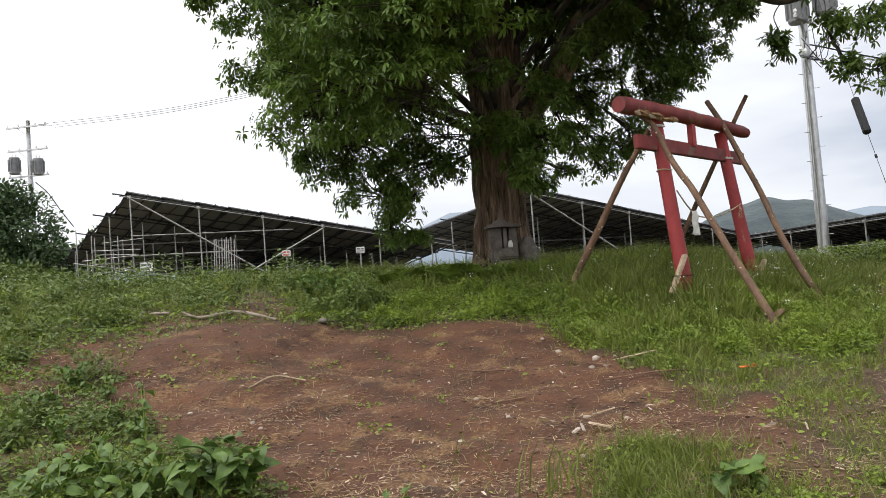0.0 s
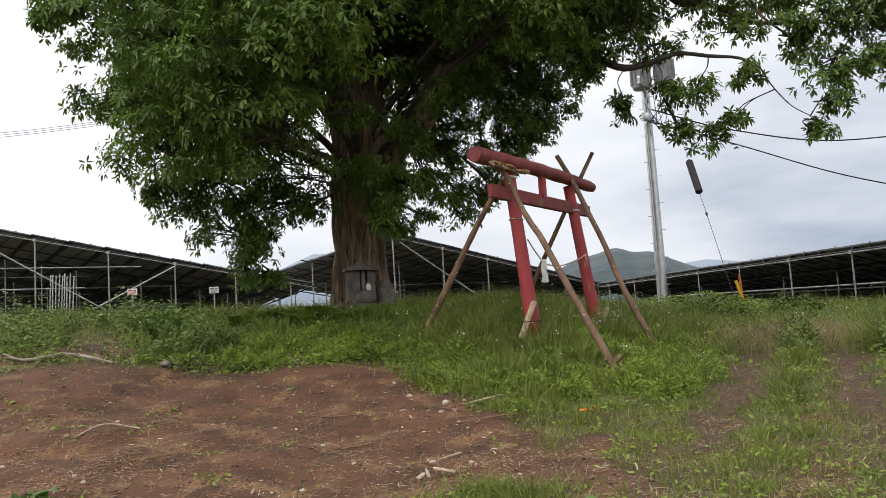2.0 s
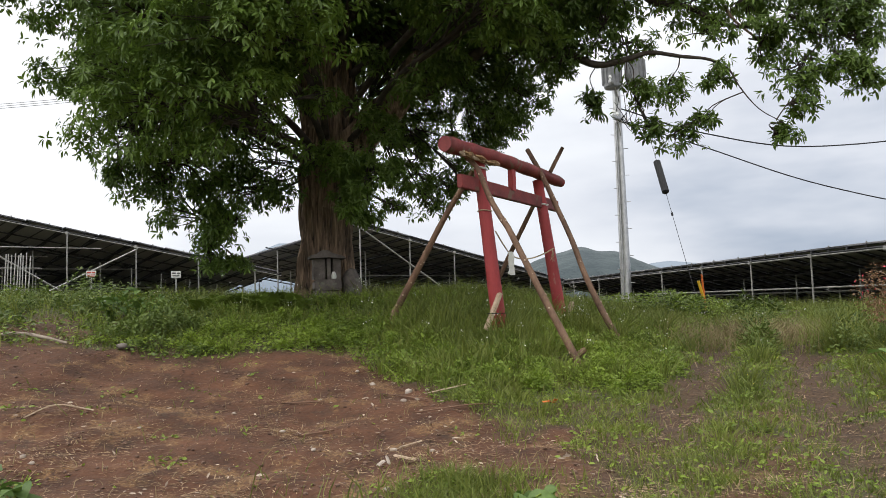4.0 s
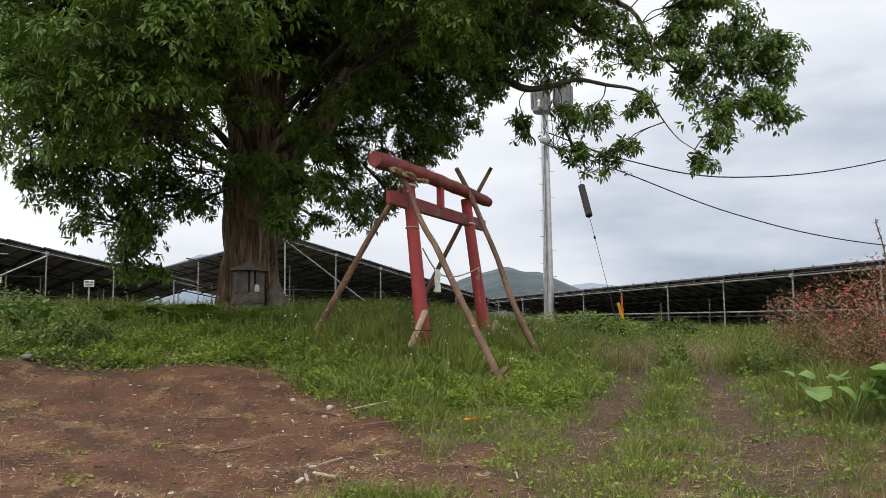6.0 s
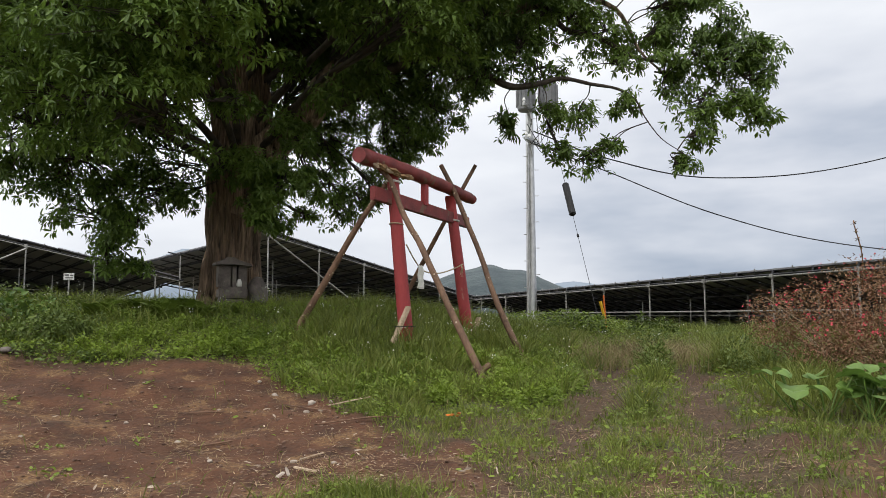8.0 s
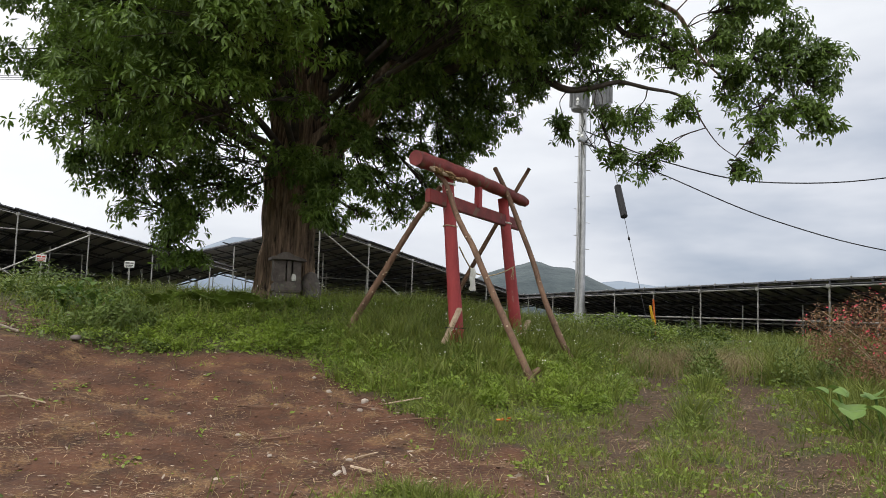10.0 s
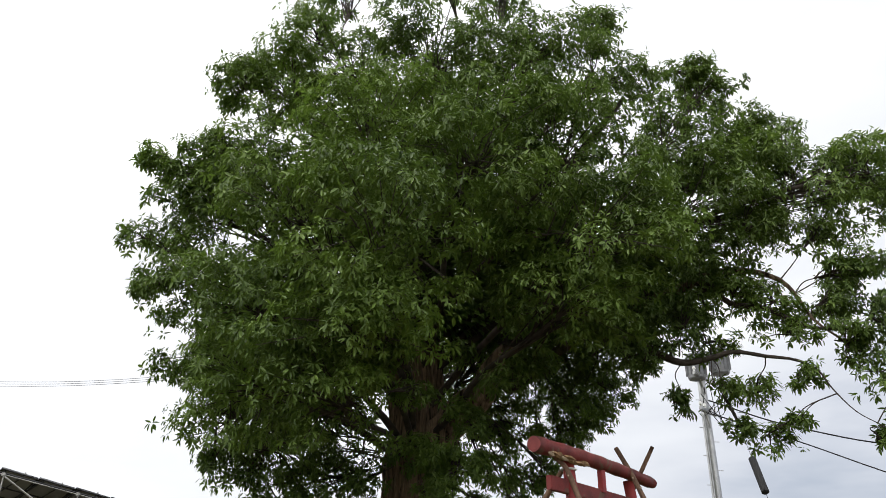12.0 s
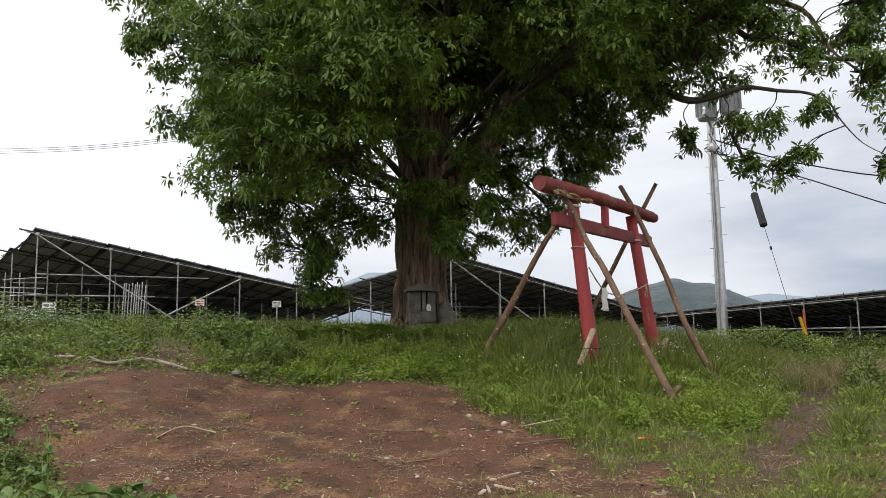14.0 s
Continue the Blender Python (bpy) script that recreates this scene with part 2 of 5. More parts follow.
def tube(points, radii, seg=8, caps=True, wobble=0.0, rng=None):
    """A tube along points with a radius at each; wobble makes it uneven."""
    pts = [Vector(p) for p in points]
    v, f = [], []
    up = Vector((0.31, 0.17, 0.93)).normalized()
    for i, p in enumerate(pts):
        d = (pts[min(i + 1, len(pts) - 1)] - pts[max(i - 1, 0)]).normalized()
        a = d.cross(up)
        if a.length < 0.2:
            a = d.cross(Vector((1, 0, 0)))
        a.normalize()
        b = d.cross(a)
        r = radii[i] if isinstance(radii, (list, tuple)) else radii
        for k in range(seg):
            an = 2 * math.pi * k / seg
            rr = r * (1 + (rng.uniform(-wobble, wobble) if wobble else 0))
            v.append(tuple(p + a * (math.cos(an) * rr) + b * (math.sin(an) * rr)))
    for i in range(len(pts) - 1):
        for k in range(seg):
            f.append((i * seg + k, i * seg + (k + 1) % seg, (i + 1) * seg + (k + 1) % seg, (i + 1) * seg + k))
    if caps:
        f.append(tuple(range(seg)))
        f.append(tuple(reversed(range((len(pts) - 1) * seg, len(pts) * seg))))
    return v, f


def pipe(a, b, r=0.024, seg=6):
    return tube([a, b], r, seg)


def block(size, m=Matrix(), bevel=0.01):
    """A bevelled box of that size centred on the pose m."""
    bm = bmesh.new()
    bmesh.ops.create_cube(bm, size=1, matrix=Matrix.Diagonal((*size, 1)))
    if bevel:
        bmesh.ops.bevel(bm, geom=bm.edges[:], offset=bevel, segments=2, affect="EDGES")
    bm.verts.index_update()
    v = [tuple(m @ x.co) for x in bm.verts]
    f = [tuple(x.index for x in q.verts) for q in bm.faces]
    bm.free()
    return v, f


def rock(r, rng, flat=0.6, sub=2):
    bm = bmesh.new()
    bmesh.ops.create_icosphere(bm, subdivisions=sub, radius=1)
    off = Vector((rng.uniform(0, 50), rng.uniform(0, 50), rng.uniform(0, 50)))
    sx, sy = rng.uniform(0.75, 1.25), rng.uniform(0.75, 1.25)
    v = []
    bm.verts.index_update()
    for x in bm.verts:
        k = r * (1 + 0.45 * noise.noise(x.co * 1.3 + off))
        v.append((x.co.x * k * sx, x.co.y * k * sy, x.co.z * k * flat))
    f = [tuple(x.index for x in q.verts) for q in bm.faces]
    bm.free()
    return v, f


def moved(geo, m):
    return [tuple(m @ Vector(p)) for p in geo[0]], geo[1]


def frame_along(a, b):
    """A pose at the middle of a and b whose z runs from a to b."""
    a, b = Vector(a), Vector(b)
    return Matrix.Translation((a + b) / 2) @ (b - a).to_track_quat("Z", "Y").to_matrix().to_4x4()


def curve(points, steps=6):
    """A smooth line through points."""
    p = [Vector(q) for q in points]
    p = [2 * p[0] - p[1]] + p + [2 * p[-1] - p[-2]]
    out = []
    for i in range(1, len(p) - 2):
        for s in range(steps):
            t = s / steps
            out.append(0.5 * (2 * p[i] + (p[i + 1] - p[i - 1]) * t + (2 * p[i - 1] - 5 * p[i] + 4 * p[i + 1] - p[i + 2]) * t * t + (3 * p[i] - p[i - 1] - 3 * p[i + 1] + p[i + 2]) * t ** 3))
    out.append(p[-2])
    return out


def unit(a):
    return a / np.maximum(np.linalg.norm(a, axis=1, keepdims=True), 1e-6)


def leaf_geo(base, way, normal, length, width, droop=0.15):
    """Many pointed leaves, each of two folded halves, as arrays."""
    way = unit(way)
    sidev = unit(np.cross(way, normal))
    nrm = np.cross(sidev, way)
    L, W = length[:, None], width[:, None]
    tip = base + way * L - nrm * L * droop
    v = np.stack([base, base + way * L * 0.32 + sidev * W * 0.42 + nrm * W * 0.10, base + way * L * 0.68 + sidev * W * 0.40 + nrm * W * 0.06 - nrm * L * droop * 0.4, tip,
                  base + way * L * 0.68 - sidev * W * 0.40 + nrm * W * 0.06 - nrm * L * droop * 0.4, base + way * L * 0.32 - sidev * W * 0.42 + nrm * W * 0.10], 1).reshape(-1, 3)
    k = np.arange(len(base))[:, None] * 6
    f = np.concatenate([k + np.array([[0, 1, 2, 3]]), k + np.array([[0, 3, 4, 5]])])
    return v, f


def kite_geo(base, way, normal, length, width):
    """Many simple pointed leaves folded along the midrib, as arrays."""
    way = unit(way)
    sidev = unit(np.cross(way, normal))
    nrm = np.cross(sidev, way)
    L, W = length[:, None], width[:, None]
    v = np.stack([base, base + way * L * 0.45 + sidev * W * 0.5 + nrm * W * 0.12, base + way * L - nrm * L * 0.12, base + way * L * 0.45 - sidev * W * 0.5 + nrm * W * 0.12], 1).reshape(-1, 3)
    k = np.arange(len(base))[:, None] * 4
    return v, np.concatenate([k + np.array([[0, 1, 2]]), k + np.array([[0, 2, 3]])])


def blade_geo(base, lean, height_, width):
    """Grass blades: each a bent tapering strip."""
    n = len(base)
    a = np.random.uniform(0, 2 * np.pi, n)
    sv = np.stack([np.cos(a), np.sin(a), np.zeros(n)], 1) * width[:, None] / 2
    h = height_[:, None]
    up = np.array([[0, 0, 1.0]])
    m1 = base + up * h * 0.55 + lean * h * 0.30
    tip = base + up * h * 0.92 + lean * h * 0.95
    v = np.stack([base - sv, base + sv, m1 + sv * 0.8, m1 - sv * 0.8, tip], 1).reshape(-1, 3)
    k = (np.arange(n) * 5)[:, None]
    f = (k + np.array([[0, 1, 2, 3]])).tolist() + (k + np.array([[3, 2, 4]])).tolist()
    return v, f


# ---- terrain ----
R_KEYS = (0, 2, 4, 5.2, 6.5, 7.6, 8.8, 10, 12, 14, 18, 25, 60, 300, 3000)
MID = (0.0, 0.12, 0.32, 0.40, 0.53, 0.68, 0.98, 1.22, 1.50, 1.62, 1.65, 1.50, 0.9, -3, -30)
WEST = (0.0, 0.12, 0.30, 0.42, 0.60, 0.84, 1.10, 1.32, 1.55, 1.70, 1.75, 1.9, 2.4, 0, -30)
EAST = (0.0, 0.12, 0.32, 0.43, 0.53, 0.63, 0.71, 0.78, 0.90, 0.98, 1.05, 1.0, 0.5, -3, -30)


def height(x, y):
    x, y = np.asarray(x, float), np.asarray(y, float)
    r, az = np.hypot(x, y), np.degrees(np.arctan2(x, y))
    w, e = np.clip((-6 - az) / 12, 0, 1), np.clip((az - 14) / 18, 0, 1)
    w, e = w * w * (3 - 2 * w), e * e * (3 - 2 * e)
    z = (1 - w - e) * np.interp(r, R_KEYS, MID) + w * np.interp(r, R_KEYS, WEST) + e * np.interp(r, R_KEYS, EAST)
    near = np.clip((r - 1) / 3, 0, 1) * np.clip((60 - r) / 30, 0, 1)
    bumps = 0.035 * np.sin(x * 2.1 + 1.3 * np.sin(y * 1.1)) * np.sin(y * 1.7 + 0.8 * np.sin(x * 1.9)) + 0.018 * np.sin(x * 5.3 + y * 2.2) * np.sin(y * 6.1 - x * 1.4)
    for line in (RUT_A, RUT_B):
        z = z - 0.06 * np.exp(-(line_distance(x, y, line) / 0.22) ** 2)
    hump = 0.020 * np.sin(x * 3.7 + 2.1 * np.sin(y * 2.3 + 1)) * np.sin(y * 4.4 + 1.7 * np.sin(x * 2.9)) + 0.014 * np.sin(x * 11 + 3 * np.sin(y * 4)) * np.sin(y * 13 + 2 * np.sin(x * 6))
    return z + (bumps + hump * np.clip((9.5 - r) / 2, 0, 1)) * near


RUT_A = ((2.2, 4.1), (2.8, 4.9), (3.55, 5.85), (4.1, 6.4), (5.5, 8.3), (7.4, 11.2), (9.0, 13.6))
RUT_B = ((3.0, 2.9), (3.4, 3.55), (4.35, 5.1), (5.0, 6.05), (6.2, 7.7), (8.3, 10.4), (10.2, 13.0))
BARE = ((0.95, 8.75), (-0.4, 8.75), (-2.6, 9.0), (-3.4, 8.0), (-2.9, 6.4), (-1.7, 4.7), (-1.1, 3.0), (0.2, 2.8), (0.6, 4.0), (1.9, 4.4), (2.1, 5.3), (1.7, 7.0))


def line_distance(x, y, line):
    best = np.full(np.shape(x), 1e9)
    for (ax, ay), (bx, by) in zip(line, line[1:]):
        t = np.clip(((x - ax) * (bx - ax) + (y - ay) * (by - ay)) / ((bx - ax) ** 2 + (by - ay) ** 2), 0, 1)
        best = np.minimum(best, np.hypot(x - ax - t * (bx - ax), y - ay - t * (by - ay)))
    return best


def bare_edge(x, y):
    """Distance into the bare earth patch (positive inside), with a ragged edge."""
    inside = np.zeros(np.shape(x), bool)
    for (ax, ay), (bx, by) in zip(BARE, BARE[1:] + BARE[:1]):
        cross = (ay > y) != (by > y)
        with np.errstate(divide="ignore", invalid="ignore"):
            inside ^= cross & (x < (bx - ax) * (y - ay) / (by - ay + 1e-12) + ax)
    d = line_distance(x, y, BARE + BARE[:1])
    ragged = 0.22 * np.sin(x * 3.1 + 2 * np.sin(y * 1.7)) + 0.15 * np.sin(y * 4.7 + x * 2.9) + 0.08 * np.sin(x * 9 - y * 7)
    return np.where(inside, d, -d) + ragged * np.clip((9.3 - np.hypot(x, y)) / 3, 0.15, 1)


def soil(x, y):
    s = np.clip(bare_edge(x, y) / 0.35 + 0.5, 0, 1)
    worn = np.exp(-((x + 2.4) / 1.6) ** 2 - ((y - 9.9) / 1.1) ** 2) + np.exp(-((x + 3.4) / 0.9) ** 2 - ((y - 7.6) / 1.6) ** 2)
    s = np.maximum(s, np.clip(worn * (0.75 + 0.75 * np.sin(x * 4.1 + 2 * np.sin(y * 3.3)) * np.sin(y * 5.2 + x)), 0, 0.9))
    thin = np.clip((np.degrees(np.arctan2(x, y)) - 10) / 8, 0, 1) * np.clip((10 - np.hypot(x, y)) / 3, 0, 1) * np.clip((6.2 - y) / 1.5, 0, 1)
    s = np.maximum(s, thin * np.clip(0.52 + 0.6 * np.sin(x * 3.3 + 2 * np.sin(y * 2.6)) * np.sin(y * 4.1 + 1.5 * np.sin(x * 3.7)) + 0.25 * np.sin(x * 11 + y * 7), 0, 0.8))
    gap = np.clip((-13 - np.degrees(np.arctan2(x, y))) / 4, 0, 1) * np.clip((10.5 - np.hypot(x, y)) / 2, 0, 1) * np.clip((np.hypot(x, y) - 4.6) / 1.0, 0, 1)
    s = np.maximum(s, gap * np.clip(0.30 + 0.7 * np.sin(x * 2.7 + 2 * np.sin(y * 1.9)) * np.sin(y * 3.4 + 1.6 * np.sin(x * 2.2)) + 0.2 * np.sin(x * 9 + y * 6), 0, 0.9))
    for line in (RUT_A, RUT_B):
        s = np.maximum(s, 0.95 * np.clip(1.6 - line_distance(x, y, line) / 0.17 + 0.5 * np.sin(x * 5 + y * 3), 0, 1) * (np.hypot(x, y) < 10.5) * np.clip((np.hypot(x, y) - 4.5) / 1.5, 0.35, 1))
    return s


def build_ground():
    far = np.array([18, 22, 28, 36, 48, 65, 90, 140, 240, 450, 900, 2000, 4000.0])
    xs = np.concatenate([-far[::-1], np.arange(-14, -5, 0.16), np.arange(-5, 7, 0.08), np.arange(7, 16.01, 0.16), far])
    ys = np.concatenate([-far[::-1], np.arange(-14, 1, 1.0), np.arange(1, 10, 0.08), np.arange(10, 18.01, 0.14), far + 2])
    X, Y = np.meshgrid(xs, ys)
    v = np.stack([X, Y, height(X, Y)], -1).reshape(-1, 3)
    nx, ny = len(xs), len(ys)
    i = (np.arange(ny - 1)[:, None] * nx + np.arange(nx - 1)[None]).reshape(-1, 1)
    me = mesh("ground", v, i + np.array([[0, 1, nx + 1, nx]]), ground_material(), True)
    at = me.attributes.new("soil", "FLOAT", "POINT")
    at.data.foreach_set("value", soil(v[:, 0], v[:, 1]).astype(np.float32))
    ruts = np.minimum(line_distance(v[:, 0], v[:, 1], RUT_A), line_distance(v[:, 0], v[:, 1], RUT_B))
    worn = me.attributes.new("track", "FLOAT", "POINT")
    worn.data.foreach_set("value", (0.85 * np.clip(1.6 - ruts / 0.3, 0, 1)).astype(np.float32))
    return tagged(new("ground", me), "bare reddish earth and grassy bank rising to a crest", "ground", kind="structure")


build_ground()


def hg(x, y):
    return float(height(x, y))


def ridge(name, material, label, az0, az1, dist, crest, base=-60):
    """A far wooded ridge: a thick mass with a rounded crest, crest(az) in metres."""
    n, depth = 90, dist * 0.25
    v, f = [], []
    for i in range(n + 1):
        az = radians(az0 + (az1 - az0) * i / n)
        top = crest(math.degrees(az))
        for k, (dd, zz) in enumerate(((0, base), (0.25, top * 0.45), (0.6, top * 0.85), (1.0, top), (1.6, top * 0.5), (2, base))):
            rr = dist + depth * (dd - 1)
            v.append((math.sin(az) * rr, math.cos(az) * rr, zz + (2.5 * noise.noise(Vector((az * 40, k * 1.7, 0))) if zz > 0 else 0)))
    for i in range(n):
        for k in range(5):
            f.append((i * 6 + k, (i + 1) * 6 + k, (i + 1) * 6 + k + 1, i * 6 + k + 1))
    tagged(part(name, (v, f), material, smooth=True), label, "hill", kind="structure")


ridge("backdrop_hill", M_HILL, "wooded hill beyond the solar field, tinted blue for haze", 12, 42, 900, lambda a: 2 + 60 * math.exp(-((a - 24) / 7.3) ** 2) + 1.2 * math.sin(a * 1.9))
ridge("backdrop_ridge", M_FAR_HILL, "distant mountain ridge under cloud, haze painted in as blue-grey", -40, 75, 2600, lambda a: 95 + 20 * math.sin(a * 0.25) + 120 * math.exp(-((a - 1) / 6.0) ** 2) + 8 * math.sin(a * 1.1))


# ---- the great tree ----
RNG = random.Random(7)
STEM = ((1.15, 13.8, 1.2), (1.15, 13.8, 2.4), (1.2, 13.85, 3.6), (1.25, 13.8, 4.8), (1.2, 13.6, 6.4), (1.45, 13.4, 8.4), (1.6, 13.2, 10.6), (1.6, 13.1, 12.6))
BOUGHS = []


def bough(x, y, z, r, fullness=1.0):
    BOUGHS.append((x, y, z, r, fullness))


bough(1.2, 11.4, 11.3, 1.80); bough(-0.6, 12.0, 11.4, 1.50); bough(2.9, 11.6, 11.4, 1.70)
bough(4.5, 11.7, 11.3, 1.40); bough(-1.5, 11.9, 10.4, 1.30); bough(6.3, 10.8, 10.6, 0.80)
bough(-3.0, 11.9, 8.5, 0.70); bough(-2.5, 11.7, 10.5, 0.60); bough(0.0, 10.0, 8.2, 1.70)
bough(1.5, 9.4, 7.9, 1.80); bough(3.2, 10.0, 8.3, 1.70); bough(5.4, 10.7, 9.3, 1.40)
bough(-1.9, 11.9, 9.0, 1.35); bough(-2.5, 12.2, 7.9, 1.25); bough(-1.1, 10.4, 7.1, 1.50)
bough(0.3, 9.0, 6.1, 1.60); bough(3.4, 9.4, 6.6, 1.60); bough(5.8, 10.5, 7.9, 1.40)
bough(7.8, 10.4, 8.4, 1.20); bough(-2.6, 12.2, 6.6, 1.25, 0.9); bough(-1.3, 10.7, 5.6, 1.45)
bough(0.0, 9.3, 4.9, 1.30); bough(3.1, 10.0, 5.7, 1.20); bough(8.5, 9.8, 8.4, 1.20)
bough(-2.3, 12.3, 5.2, 1.10, 0.8); bough(-1.2, 11.2, 4.5, 1.35, 0.9); bough(-0.2, 10.0, 4.1, 1.10)
bough(-1.8, 12.4, 4.2, 0.95, 0.5); bough(-1.1, 12.5, 3.8, 1.00, 0.5); bough(-1.4, 12.9, 3.5, 0.70, 0.5)
bough(-1.0, 13.3, 3.0, 0.60, 0.5); bough(-0.8, 13.5, 2.4, 0.42, 0.5); bough(-0.2, 13.0, 3.4, 0.80, 0.5)
bough(-0.4, 13.0, 2.9, 0.55, 0.5); bough(0.2, 13.0, 3.4, 0.50, 0.5); bough(-0.7, 12.8, 3.3, 0.70, 0.5)
bough(0.2, 12.8, 3.9, 0.75, 0.5); bough(-0.4, 13.5, 4.4, 1.00, 0.5); bough(3.0, 14.2, 4.9, 0.95, 0.5)
bough(4.1, 13.4, 5.1, 0.90, 0.8); bough(3.2, 14.4, 3.8, 0.70, 0.35); bough(4.3, 14.4, 4.6, 0.60, 0.35)
bough(2.5, 14.3, 5.9, 1.20); bough(3.6, 13.5, 6.0, 1.20); bough(4.7, 12.6, 6.0, 0.90)
bough(2.5, 14.8, 5.0, 1.00, 0.45); bough(5.0, 13.6, 5.5, 0.60); bough(2.3, 16.3, 6.4, 1.20, 0.5)
bough(4.0, 16.0, 6.6, 1.00, 0.5); bough(2.7, 11.7, 5.2, 0.60, 0.45); bough(0.0, 16.0, 10.7, 2.00, 0.6)
bough(2.8, 15.8, 10.7, 2.00, 0.6); bough(-1.9, 15.9, 7.3, 1.70, 0.6); bough(4.9, 15.2, 8.3, 1.60, 0.84)
bough(0.8, 16.0, 6.7, 1.60, 0.7); bough(2.6, 14.8, 13.2, 1.80, 0.6); bough(9.1, 9.5, 5.9, 0.39, 0.84)
bough(9.0, 9.5, 5.3, 0.38, 0.77); bough(9.0, 9.4, 4.6, 0.29, 0.56); bough(8.7, 9.7, 5.7, 0.51, 0.84)
bough(8.2, 10.0, 5.9, 0.54, 0.84); bough(7.8, 10.2, 5.4, 0.47, 0.7); bough(8.3, 9.9, 4.9, 0.43, 0.63)
bough(8.1, 9.9, 4.4, 0.33, 0.42); bough(7.9, 10.1, 3.9, 0.24, 0.42); bough(8.8, 9.6, 4.9, 0.33, 0.7)
bough(7.7, 10.3, 6.2, 0.57, 0.84); bough(7.0, 10.7, 6.3, 0.56, 0.7); bough(6.5, 10.9, 6.5, 0.53, 0.7)
bough(5.7, 11.3, 6.1, 0.57, 0.7); bough(5.1, 11.6, 5.6, 0.47, 0.7); bough(5.4, 11.5, 4.7, 0.27, 0.56)
bough(6.6, 10.9, 4.8, 0.40, 0.49); bough(6.2, 11.0, 4.2, 0.25, 0.49); bough(6.6, 10.8, 4.0, 0.26, 0.49)
bough(7.0, 10.6, 4.2, 0.21, 0.42); bough(7.1, 10.5, 5.0, 0.30, 0.49); bough(6.0, 11.2, 5.7, 0.41, 0.56)
bough(4.7, 11.8, 5.5, 0.49, 0.84); bough(5.2, 11.6, 6.6, 0.69, 0.98); bough(6.0, 11.2, 6.6, 0.59, 0.84)
bough(6.1, 11.1, 4.8, 0.29, 0.42); bough(7.1, 10.6, 5.7, 0.43, 0.63); bough(7.9, 10.2, 6.7, 0.52, 0.84)
bough(4.8, 11.8, 6.4, 0.69); bough(1.4, 12.3, 3.8, 0.41); bough(1.8, 12.3, 3.7, 0.36)
bough(1.5, 12.3, 3.3, 0.32, 0.9); bough(1.6, 12.3, 2.9, 0.24, 0.9); bough(2.1, 12.3, 4.3, 0.28, 0.7)
bough(2.2, 12.3, 3.8, 0.21, 0.6); bough(2.8, 14.2, 3.7, 0.42, 0.3); bough(3.2, 14.2, 3.3, 0.31, 0.3)
bough(3.8, 14.2, 4.0, 0.43, 0.35); bough(4.6, 14.2, 5.2, 0.58, 0.63); bough(5.0, 14.2, 5.0, 0.39, 0.56)
bough(2.5, 14.2, 3.3, 0.24, 0.3); bough(4.2, 14.2, 4.6, 0.39, 0.35); bough(1.9, 12.4, 4.6, 0.29, 0.75)
bough(2.5, 12.2, 5.1, 0.33, 0.75); bough(3.0, 12.0, 6.0, 0.35, 0.75); bough(1.9, 12.2, 5.5, 0.32, 0.75)
bough(1.0, 11.2, 4.6, 0.34, 0.75); bough(3.2, 11.0, 6.0, 0.39, 0.75); bough(4.0, 11.3, 6.0, 0.37, 0.75)
bough(3.0, 11.5, 5.3, 0.31, 0.75); bough(0.5, 10.2, 5.0, 0.42, 0.75); bough(0.3, 10.2, 4.5, 0.42, 0.75)
bough(2.2, 10.5, 6.0, 0.33, 0.75); bough(4.6, 11.6, 12.7, 0.61, 0.84); bough(6.1, 10.8, 11.2, 0.45, 0.98)
bough(7.2, 10.6, 9.9, 0.45, 0.98); bough(6.7, 10.8, 8.9, 1.11); bough(6.6, 10.6, 7.5, 0.94)
bough(7.6, 10.4, 9.4, 0.42, 0.7); bough(2.3, 9.6, 6.6, 0.47, 0.9); bough(2.8, 9.8, 6.3, 0.35, 0.8)
bough(1.7, 9.8, 6.4, 0.43, 0.6); bough(-3.8, 12.0, 7.3, 0.34, 0.7); bough(-3.5, 12.0, 6.4, 0.33, 0.7)
bough(-3.7, 12.0, 8.9, 0.42, 0.8); bough(-2.8, 12.0, 9.3, 0.39, 0.7); bough(-2.3, 12.0, 11.1, 0.34, 0.7)
bough(-1.2, 12.0, 12.1, 0.60, 0.8); bough(-0.6, 12.4, 13.7, 0.77, 0.9); bough(1.5, 12.6, 14.5, 0.80, 0.9)
bough(2.7, 12.2, 13.9, 0.78, 0.9)
bough(4.5, 14.2, 5.0, 0.55, 0.6); bough(3.8, 14.3, 4.5, 0.50, 0.55); bough(3.1, 14.3, 4.4, 0.49, 0.5)
bough(3.6, 14.2, 3.7, 0.40, 0.4); bough(2.8, 14.4, 4.8, 0.45, 0.5)
bough(8.3, 10.0, 6.9, 0.46, 0.6); bough(8.7, 9.8, 6.3, 0.35, 0.5); bough(7.8, 10.3, 7.4, 0.43, 0.6)
bough(1.2, 11.9, 3.8, 0.29, 0.9); bough(1.7, 11.9, 3.4, 0.33, 0.9); bough(1.4, 12.0, 3.0, 0.22, 0.8)
bough(-0.7, 13.2, 2.7, 0.36, 0.5); bough(-0.4, 13.3, 2.2, 0.25, 0.7); bough(-2.1, 12.6, 3.6, 0.26, 0.5)


